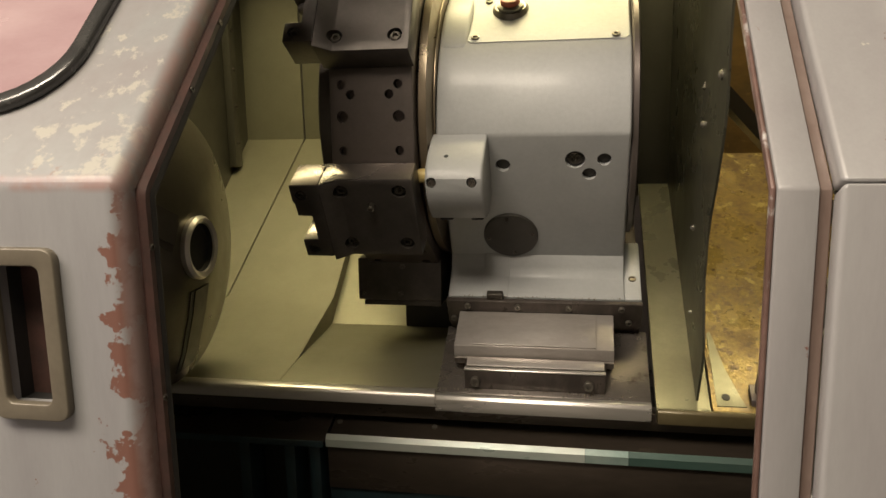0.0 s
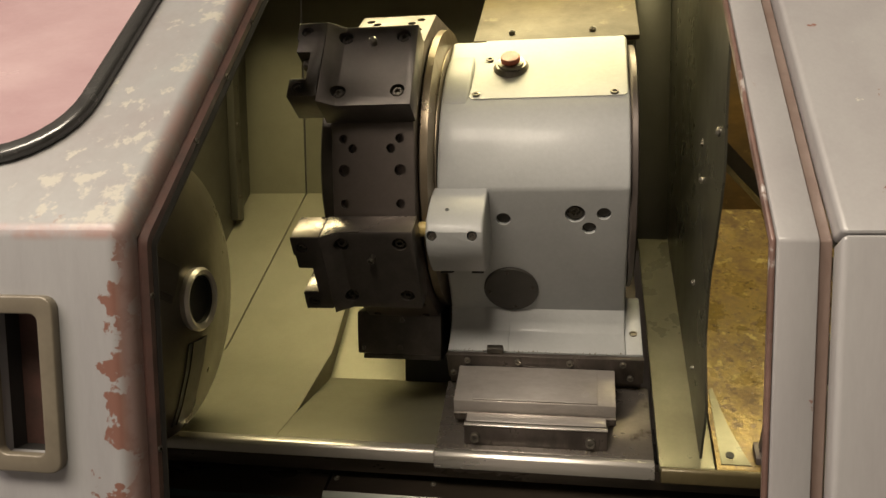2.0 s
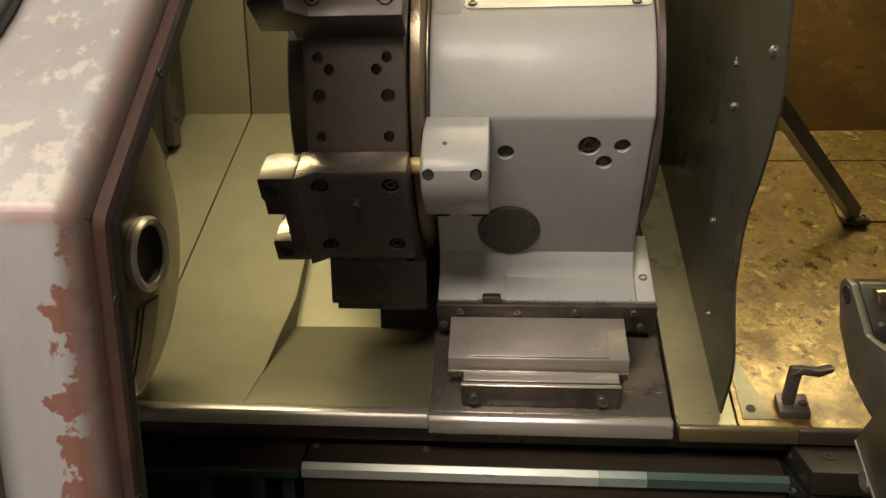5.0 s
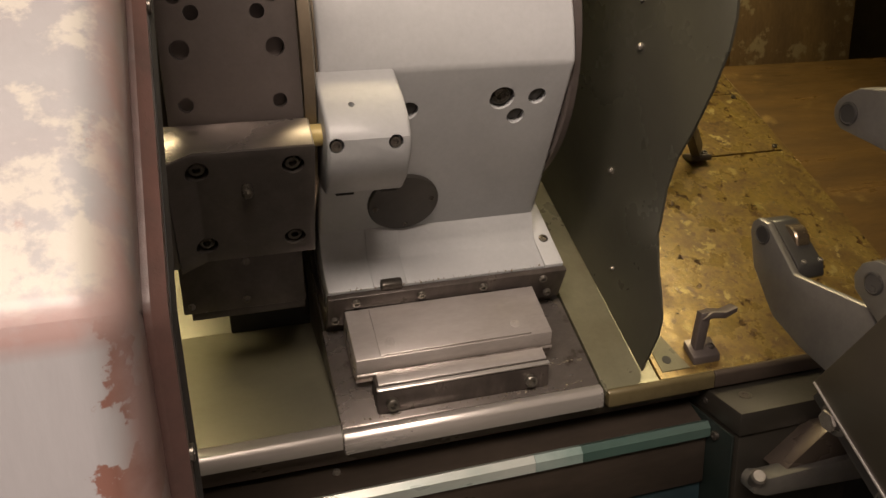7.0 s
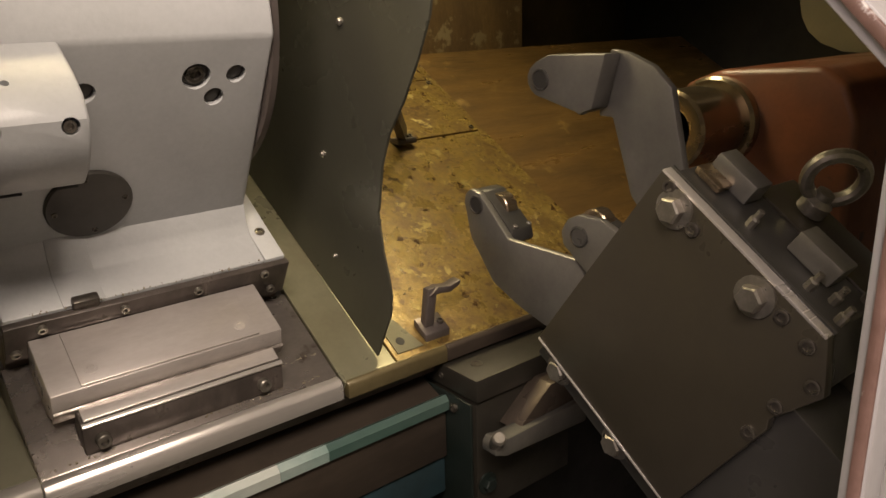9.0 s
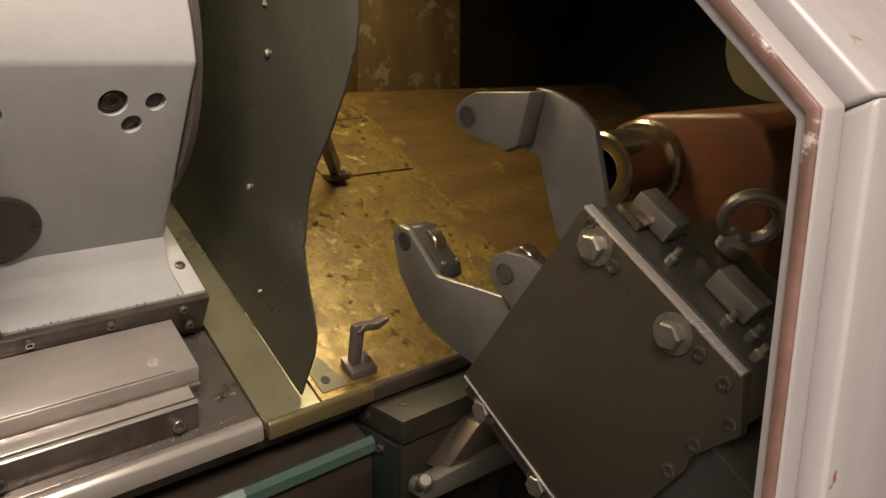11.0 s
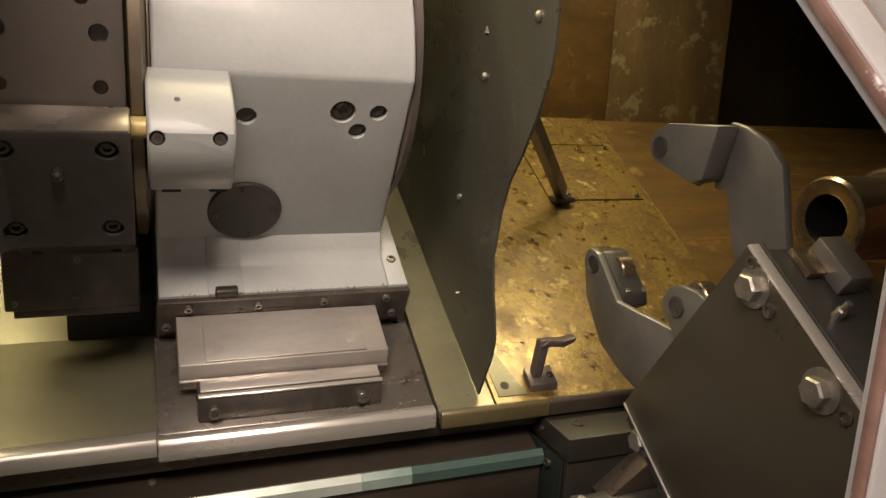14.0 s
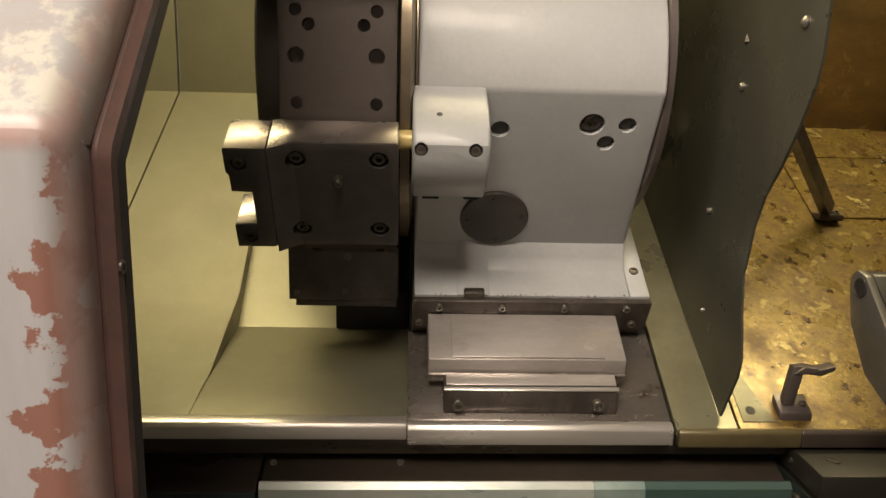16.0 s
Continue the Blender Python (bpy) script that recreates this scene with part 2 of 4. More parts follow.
M_CHROME = surface("polished_quill_steel", (0.38, 0.31, 0.21, 1), (0.25, 0.18, 0.11, 1), 0.26, 0.9, 12, 150, 0.15, 0.03, 80, streak=(0.4, 1, 1))
M_CHUCK = surface("chuck_steel", (0.19, 0.17, 0.135, 1), (0.13, 0.115, 0.095, 1), 0.34, 0.85, 4, 120, 0.08, 0.02, 60)
M_BUTTON = surface("orange_red_plastic_cap", (0.50, 0.13, 0.07, 1), (0.40, 0.10, 0.055, 1), 0.4, 0.0, 30, 150, 0.05, 0.03, 80)
M_BRASS = surface("yellow_plastic_pin", (0.62, 0.50, 0.20, 1), (0.5, 0.38, 0.14, 1), 0.4, 0.1, 30, 150, 0.08, 0.03, 80)
M_DISC = surface("dark_cover_plate", (0.075, 0.07, 0.062, 1), (0.055, 0.05, 0.045, 1), 0.4, 0.4, 10, 140, 0.08, 0.03, 60)
M_WALL = surface("hall_wall_paint", (0.50, 0.48, 0.45, 1), (0.44, 0.42, 0.40, 1), 0.7, 0.0, 1.5, 40, 0.08, 0.03, 20)
M_CONCRETE = surface("hall_concrete", (0.20, 0.19, 0.18, 1), (0.15, 0.145, 0.14, 1), 0.6, 0.0, 2, 50, 0.15, 0.08, 25)
# opaque pane: paler base and patches carry its glare and reflections
M_GLASS = surface("dusky_pink_pane", (0.30, 0.20, 0.21, 1), (0.37, 0.27, 0.275, 1), 0.16, 0.0, 3.5, 120, 0.05, 0.03, 20, coat=0.6, streak=(1, 2.5, 1),
                  spots=(0.34, 0.25, 0.25, 1), spot_scale=8, spot_at=0.64, spot_soft=0.15)
M_FLAKE = surface("flaking_brown_panel", (0.15, 0.10, 0.045, 1), (0.09, 0.06, 0.03, 1), 0.42, 0.2, 6, 60, 0.3, 0.15, 50, coat=0.2, streak=(2, 2, 0.7),
                  spots=(0.21, 0.17, 0.095, 1), spot_scale=20, spot_at=0.57, spot_soft=0.06)


# ---- mesh helpers ----
base = {}


def thing(name, at, label, category, group="", kind=""):
    ob = new(name)
    ob.location = at
    ob.empty_display_size = 0.05
    base[ob] = Vector(at)
    return tagged(ob, label, category, group, kind)


def shade(me, degrees=32):
    me.polygons.foreach_set("use_smooth", [True] * len(me.polygons))
    me.set_sharp_from_angle(angle=radians(degrees))


def part(name, bm, material, parent=None, label="", angle=32):
    """Link a bmesh, made in world places, as one mesh under a thing or a part."""
    me = bpy.data.meshes.new(name)
    bmesh.ops.recalc_face_normals(bm, faces=bm.faces)
    at = base[parent] if parent else Vector((0, 0, 0))
    bm.transform(Matrix.Translation(-at))
    bm.to_mesh(me)
    bm.free()
    me.materials.append(material)
    shade(me, angle)
    ob = new(name, me)
    base[ob] = at
    if parent:
        ob.parent = parent
    return tagged(ob, label)


def setting(name, bm, material, label, category):
    return tagged(part(name, bm, material), label, category, "", "structure")


def soften(bm, width, seg=2, limit=25):
    edges = [e for e in bm.edges if len(e.link_faces) == 2 and math.degrees(e.calc_face_angle(0)) > limit]
    if width > 0 and edges:
        bmesh.ops.bevel(bm, geom=edges, offset=width, segments=seg, affect="EDGES", profile=0.5, clamp_overlap=True)
    for f in bm.faces:
        f.smooth = False
    return bm


def prism(pts, axis, a, b, bevel=0.002, seg=2, bm=None, limit=25):
    """A 2D outline pulled along an axis. axis x: points (y, z); y: (x, z); z: (x, y)."""
    bm2 = bmesh.new()
    put = {"x": lambda p, q: (q, p[0], p[1]), "y": lambda p, q: (p[0], q, p[1]), "z": lambda p, q: (p[0], p[1], q)}[axis]
    lo = [bm2.verts.new(put(p, a)) for p in pts]
    hi = [bm2.verts.new(put(p, b)) for p in pts]
    n = len(pts)
    bm2.faces.new(lo)
    bm2.faces.new(hi[::-1])
    for i in range(n):
        bm2.faces.new((lo[i], lo[(i + 1) % n], hi[(i + 1) % n], hi[i]))
    bmesh.ops.recalc_face_normals(bm2, faces=bm2.faces)
    soften(bm2, bevel, seg, limit)
    return merge(bm, bm2)


def merge(bm, bm2):
    if bm is None:
        return bm2
    me = bpy.data.meshes.new("scratch")
    bm2.to_mesh(me)
    bm.from_mesh(me)
    bpy.data.meshes.remove(me)
    bm2.free()
    return bm


def box(x0, x1, y0, y1, z0, z1, bevel=0.002, seg=2, bm=None):
    return prism([(x0, y0), (x1, y0), (x1, y1), (x0, y1)], "z", z0, z1, bevel, seg, bm)


def revolve(profile, at, way, seg=24, bm=None, caps=True):
    """Profile of (radius, height) turned about an axis from at along way."""
    bm2 = bmesh.new()
    rings = []
    for r, h in profile:
        if r < 1e-6:
            rings.append([bm2.verts.new((0, 0, h))])
        else:
            rings.append([bm2.verts.new((r * math.cos(2 * math.pi * i / seg), r * math.sin(2 * math.pi * i / seg), h)) for i in range(seg)])
    for a, b in zip(rings, rings[1:]):
        for i in range(seg):
            j = (i + 1) % seg
            q = [a[i % len(a)], a[j % len(a)], b[j % len(b)], b[i % len(b)]]
            q = list(dict.fromkeys(q))
            if len(q) >= 3:
                bm2.faces.new(q)
    for ring in (rings[0], rings[-1]):
        if caps and len(ring) > 1:
            bm2.faces.new(ring)
    turn = Vector(way).normalized().to_track_quat("Z", "Y").to_matrix().to_4x4()
    bm2.transform(Matrix.Translation(at) @ turn)
    return merge(bm, bm2)


def cap_screw(at, way, r=0.008, h=0.008, bm=None):
    return revolve([(r, -0.004), (r, h * 0.85), (r * 0.88, h), (r * 0.55, h), (r * 0.5, h * 0.35), (0, h * 0.3)], at, way, 14, bm)


def hex_bolt(at, way, r=0.017, h=0.014, bm=None):
    bm = revolve([(r * 1.5, -0.003), (r * 1.5, 0.003), (r * 1.05, 0.004)], at, way, 20, bm)
    return revolve([(r, 0.003), (r, h * 0.85), (r * 0.85, h), (0, h)], at, way, 6, bm)


def cut(ob, holes):
    """Bore holes: (place, way, radius, depth), as real recesses."""
    bm = bmesh.new()
    for at, way, r, depth in holes:
        revolve([(r, -depth), (r, 0.02)], Vector(at), Vector(way).normalized(), 20, bm)
    bmesh.ops.recalc_face_normals(bm, faces=bm.faces)
    me = bpy.data.meshes.new("scratch")
    bm.to_mesh(me)
    bm.free()
    tool = new("scratch", me)
    mod = ob.modifiers.new("bore", "BOOLEAN")
    mod.object, mod.operation, mod.solver = tool, "DIFFERENCE", "EXACT"
    dg = bpy.context.evaluated_depsgraph_get()
    dg.update()
    done = bpy.data.meshes.new_from_object(ob.evaluated_get(dg))
    ob.modifiers.clear()
    if len(done.polygons) > 4:
        old = ob.data
        shade(done)
        ob.data = done
        done.name = ob.name
    bpy.data.objects.remove(tool)
    bpy.data.meshes.remove(me)


SLOPE = math.radians(31)


def sl(v, w):
    """(y, z) of a place v up the slanted bed and w above it."""
    c, s = math.cos(SLOPE), math.sin(SLOPE)
    return (-0.121 + v * c - w * s, 0.985 + v * s + w * c)


def arc(cy, cz, r, a0, a1, n):
    return [(cy + r * math.cos(math.radians(a0 + (a1 - a0) * i / n)), cz + r * math.sin(math.radians(a0 + (a1 - a0) * i / n))) for i in range(n + 1)]


UP = Vector((0, -math.sin(SLOPE), math.cos(SLOPE)))
ALONG = Vector((0, math.cos(SLOPE), math.sin(SLOPE)))
FRONT = -ALONG


# ---- hall and enclosure ----
setting("floor", box(-4, 4, -5, 3, -0.1, 0, 0), M_CONCRETE, "grey concrete hall floor", "floor")
setting("ceiling", box(-4, 4, -5, 3, 3.7, 3.8, 0), M_WALL, "pale hall ceiling", "ceiling")
setting("wall_south", box(-4, 4, -5.1, -5, 0, 3.7, 0), M_WALL, "plain pale hall wall", "wall")
setting("wall_west", box(-4.1, -4, -5, 3, 0, 3.7, 0), M_WALL, "plain pale hall wall", "wall")
setting("wall_east", box(4, 4.1, -5, 3, 0, 3.7, 0), M_WALL, "plain pale hall wall", "wall")
setting("wall_north", box(-4, 4, 3, 3.1, 0, 3.7, 0), M_WALL, "plain pale hall wall", "wall")

# slanted covers of the bed: left pair with a step, right oily plates
foot_y = 0.765
thick = 0.012


def slant_plate(x0, x1, line, t=thick, bevel=0.001):
    """A plate whose top follows (y, z) points, pulled along x."""
    under = [(y + t * 0.5, z - t) for y, z in reversed(line)]
    return prism(list(line) + under, "x", x0, x1, bevel, 1)


left = [(-0.124, 0.992), (-0.114, 1.001), (0.004, 1.016), (0.267, 1.094), (foot_y, 1.477)]


def skewed(bm):
    """Let the seam between the two covers run off to the headstock."""
    for v in bm.verts:
        if abs(v.co.x + 0.63) < 0.005:
            v.co.x -= 0.088 * (foot_y - v.co.y)
    return bm


setting("bed_cover_1", skewed(slant_plate(-1.25, -0.632, left)), M_SHEET, "pale olive sheet steel bed cover, thinly oiled", "cover")
setting("bed_cover_2", skewed(slant_plate(-0.628, -0.388, left)), M_SHEET, "pale olive sheet steel bed cover with a folded step", "cover")
step = [(-0.124, 0.992), (-0.114, 1.001), (0.004, 1.0155), (0.246, 1.030), (foot_y, 1.462)]
setting("bed_cover_3", slant_plate(-0.388, 0.36, step), M_SHEET, "recessed olive sheet steel cover under the turret", "cover")
setting("bed_step", prism([(0.004, 1.0155), (0.267, 1.0935), (0.70, 1.4275), (0.70, 1.39), (0.246, 1.020)], "x", -0.391, -0.3865, 0), M_SHEET,
        "folded steel step between two covers", "step")
setting("trim_front", prism([(-0.129, 0.974), (-0.129, 0.994), (-0.125, 1.000), (-0.113, 1.0045), (-0.105, 1.004), (-0.105, 0.974)], "x", -1.2, -0.051, 0.002), M_BRIGHT,
        "bright worn front edge of the bed covers", "edge")
back_z = 2.25
setting("back_wall_1", box(-1.25, -0.633, foot_y, foot_y + 0.02, 1.30, back_z, 0.001), M_SHEET, "olive sheet steel rear wall panel", "wall panel")
setting("back_wall_2", box(-0.627, 0.44, foot_y, foot_y + 0.02, 1.30, back_z, 0.001), M_SHEET, "olive sheet steel rear wall panel", "wall panel")
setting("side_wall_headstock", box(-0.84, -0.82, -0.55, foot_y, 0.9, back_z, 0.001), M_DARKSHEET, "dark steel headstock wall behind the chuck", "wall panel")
strip = thing("wall_strip", (-0.80, foot_y, 1.49), "dark steel strip with a row of screws", "strip")
part("strip_plate", box(-0.819, -0.795, 0.62, 0.66, 1.40, back_z, 0.002), M_DARKSHEET, strip)
for k in range(6):
    part("screw", cap_screw((-0.796, 0.64, 1.47 + k * 0.11), (1, -0.3, 0), 0.006, 0.005), M_SCREW, strip)

right_y = 0.62


def on_slant(y, h=0.0):
    return (y, 0.985 + (y + 0.121) * math.tan(SLOPE) + h)


setting("oil_tray_1", slant_plate(0.375, 0.475, [(-0.124, 0.989), on_slant(-0.113, 0.003), on_slant(right_y)]), M_STRIP, "wet olive steel strip beside the carriage", "cover")
setting("oil_tray_2", slant_plate(0.478, 1.075, [(-0.124, 0.989), on_slant(-0.113, 0.003), on_slant(right_y)]), M_OIL, "oily yellow steel bed cover", "cover")
setting("oil_tray_3", slant_plate(1.079, 2.3, [(-0.124, 0.977), on_slant(-0.113, -0.004), on_slant(right_y, -0.004)]), M_OILDARK, "brown oily streaked steel cover", "cover")
setting("trim_right", prism([(-0.130, 0.962), (-0.130, 0.986), (-0.124, 0.992), (-0.105, 0.985), (-0.105, 0.962)], "x", 0.575, 2.3, 0.003), M_WAY,
        "oily yellow front edge of the bed covers", "edge")
setting("trim_middle", prism([(-0.130, 0.962), (-0.130, 0.986), (-0.124, 0.992), (-0.105, 0.985), (-0.105, 0.962)], "x", 0.377, 0.5745, 0.003), M_OLIVE,
        "dull olive front edge beside the carriage", "edge")
setting("back_wall_3", box(0.45, 1.115, right_y, right_y + 0.02, 1.3, back_z, 0.001), M_OILDARK, "brown stained rear wall panel", "wall panel")
setting("back_wall_4", box(1.119, 1.50, right_y + 0.004, right_y + 0.02, 1.3, back_z, 0.001), M_FLAKE, "flaking brown rear wall panel", "wall panel")
# rear wall goes on here; its dimness is put into a darker colour
setting("back_wall_5", box(1.505, 2.3, right_y + 0.25, right_y + 0.27, 1.2, back_z, 0.001), M_STAIN_SHADE, "dark stained rear wall panel, shade put into its colour", "wall panel")
setting("back_wall_return", box(1.485, 1.504, right_y + 0.021, right_y + 0.27, 1.2, back_z, 0.001), M_STAIN_SHADE, "dark folded return of the rear wall", "wall panel")
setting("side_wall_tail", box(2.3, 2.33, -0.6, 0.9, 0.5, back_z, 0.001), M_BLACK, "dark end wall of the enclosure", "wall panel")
setting("hood_roof", box(-1.3, 2.33, -0.40, 0.92, back_z, back_z + 0.03, 0.001), M_DARKSHEET, "dark steel hood roof", "roof")
setting("hood_header", prism([(-0.40, 1.99), (-0.37, 1.99), (-0.37, back_z), (-0.40, back_z)], "x", -1.3, 2.33, 0.001), M_DARKSHEET, "steel header over the door opening", "header")

# oily loose plate and small clip on the right cover
lp = thing("loose_plate", (0.92, 0.33, 1.265), "thin oily yellow plate screwed on the bed cover", "plate")
part("sheet", slant_plate(0.80, 1.055, [on_slant(0.325, 0.006), on_slant(0.505, 0.006)], 0.005), M_OIL, lp)
for x, y in ((1.04, 0.335), (1.04, 0.495)):
    part("screw", cap_screw((x, *on_slant(y, 0.006)), UP, 0.006, 0.004), M_SCREW, lp)
lp2 = thing("rear_plate", (0.92, 0.56, 1.40), "oily yellow plate at the rear of the bed cover", "plate")
part("sheet", slant_plate(0.70, 1.05, [on_slant(0.512, 0.004), on_slant(0.612, 0.004)], 0.004), M_OIL, lp2)
fl = thing("corner_plate", (0.50, -0.09, 1.0), "small bent steel corner plate with a hole", "plate")
bm = bmesh.new()
wedge = [(0.487, -0.108), (0.540, -0.108), (0.534, -0.094), (0.512, -0.03), (0.494, 0.055), (0.487, 0.05)]
rows = [[bm.verts.new((x, *on_slant(y, h))) for x, y in wedge] for h in (0.0005, 0.0045)]
bm.faces.new(rows[0]), bm.faces.new(rows[1][::-1])
for i in range(len(wedge)):
    j = (i + 1) % len(wedge)
    bm.faces.new((rows[0][i], rows[0][j], rows[1][j], rows[1][i]))
part("sheet", bm, M_STRIP, fl, "pale bent sheet")
# no hole is cut: a flush black disc carries its shade
part("hole", revolve([(0.008, 0.0), (0.008, 0.0008), (0, 0.0008)], (0.505, *on_slant(-0.09, 0.0045)), UP, 14), M_BLACK, fl, "flush black disc for the shade of a hole")

clip = thing("sensor_bracket", (0.575, -0.085, 1.015), "small dark bracket with a curved arm on the cover", "bracket")
part("foot", prism([on_slant(-0.105, 0.001), on_slant(-0.105, 0.016), on_slant(-0.072, 0.016), on_slant(-0.072, 0.001)], "x", 0.548, 0.600, 0.002), M_TURRET, clip)
part("stem", prism([(0.556, 1.018), (0.574, 1.018), (0.586, 1.085), (0.566, 1.085)], "y", -0.094, -0.078, 0.002), M_TURRET, clip)
part("arm", prism([(0.566, 1.074), (0.584, 1.086), (0.610, 1.082), (0.634, 1.088), (0.632, 1.079), (0.610, 1.070), (0.590, 1.073)], "y", -0.098, -0.076, 0.002), M_TURRET, clip)
part("screw", cap_screw((0.590, *on_slant(-0.09, 0.016)), UP, 0.006, 0.005), M_SCREW, clip)

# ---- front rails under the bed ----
# the dark gap under the bed covers is put in as black
setting("bed_front", box(-1.3, 2.3, -0.06, 0.1, 0.0, 0.955, 0.004), M_BLACK, "bed front below the covers, shade put into its black", "bed")
setting("bed_lip", box(-1.2, 2.3, -0.100, -0.061, 0.935, 0.972, 0.003), M_WAY, "dark oily strip under the cover edge", "strip")
rail = thing("guide_rail", (0.13, -0.10, 0.78), "long brown steel rail with a worn teal front edge", "rail")
part("rail_body", prism([(-0.138, 0.790), (-0.138, 0.896), (-0.061, 0.926), (-0.061, 0.790)], "x", -0.276, 0.560, 0.003), M_WAY, rail)
nosing = [(-0.147, 0.884), (-0.147, 0.900), (-0.1385, 0.909), (-0.126, 0.9035), (-0.1385, 0.8965), (-0.1385, 0.884)]
part("rail_edge", prism(nosing, "x", -0.276, 0.243, 0.0), M_TEAL, rail, "worn teal and white edge strip")
part("rail_edge", prism(nosing, "x", 0.325, 0.560, 0.0), M_TEALDARK, rail, "dark teal edge strip")
part("rail_edge", prism(nosing, "x", 0.2435, 0.3245, 0.0), M_TEALMID, rail, "worn teal edge strip")
for x in (-0.262, -0.06):
    part("screw", cap_screw((x, -0.090, 0.914), (0, -0.37, 0.93), 0.006, 0.004), M_BOLT, rail)
part("rail_foot", prism([(-0.130, 0.715), (-0.130, 0.788), (-0.061, 0.788), (-0.061, 0.715)], "x", -0.276, 0.560, 0.002), M_BLUE, rail)
lb = thing("lower_shelf", (-0.5, -0.10, 0.89), "dark steel shelf strip under the bed", "shelf")
part("strip", prism([(-0.146, 0.886), (-0.146, 0.894), (-0.061, 0.924), (-0.061, 0.886)], "x", -0.66, -0.281, 0.002), M_WAY, lb)
part("strip_rim", prism([(-0.1495, 0.882), (-0.1495, 0.896), (-0.1465, 0.896), (-0.1465, 0.882)], "x", -0.66, -0.281, 0.001), M_BLUE, lb, "worn blue front rim")
for x in (-0.46, -0.36, -0.305):
    pst = thing("bed_bracket", (x, -0.09, 0.5), "blue painted bracket below the bed", "bracket", "brackets below the bed")
    part("web", box(x - 0.012, x + 0.012, -0.135, -0.061, 0.45, 0.878, 0.003), M_BLUE, pst)

# ---- turret ----
CY, CZ = 0.156, 1.545
APO = 0.323
half = APO * math.tan(math.radians(15))


def ring_place(ang, r, s=0.0):
    """(y, z) at angle ang above the face to the operator, r from the turret's axis, s along the face."""
    a = math.radians(ang)
    return (CY - r * math.cos(a) + s * math.sin(a), CZ + r * math.sin(a) + s * math.cos(a))


def face_way(ang):
    a = math.radians(ang)
    return Vector((0, -math.cos(a), math.sin(a)))


turret = thing("tool_turret", (-0.15, CY, CZ - 0.33), "twelve-sided brown-grey steel tool turret with bolt holes", "turret")
poly = [ring_place(15 + 30 * k, APO / math.cos(math.radians(15))) for k in range(12)]
drum = part("drum", prism(poly, "x", -0.229, -0.072, 0.003), M_TURRET, turret)
holes = []
for k in range(12):
    ang = 30 * k
    for x in (-0.206, -0.099):
        for s, r in ((-0.062, 0.0085), (0.0, 0.011), (0.058, 0.0085)):
            if abs(s) < 0.07:
                holes.append(((x, *ring_place(ang, APO, s)), face_way(ang), r, 0.02))
    for x in (-0.189, -0.116):
        holes.append(((x, *ring_place(ang, APO, 0.040)), face_way(ang), 0.0085, 0.02))
cut(drum, holes)
part("collar", revolve([(0.295, 0.0), (0.302, 0.004), (0.302, 0.018), (0.27, 0.024)], (-0.071, CY, CZ), (1, 0, 0), 64), M_COLLAR, turret, "worn steel turret collar")
part("left_hub", revolve([(0.276, 0.0), (0.278, 0.003), (0.278, 0.036), (0.272, 0.040), (0, 0.040)], (-0.2295, CY, CZ), (-1, 0, 0), 60), M_HOLDER, turret)


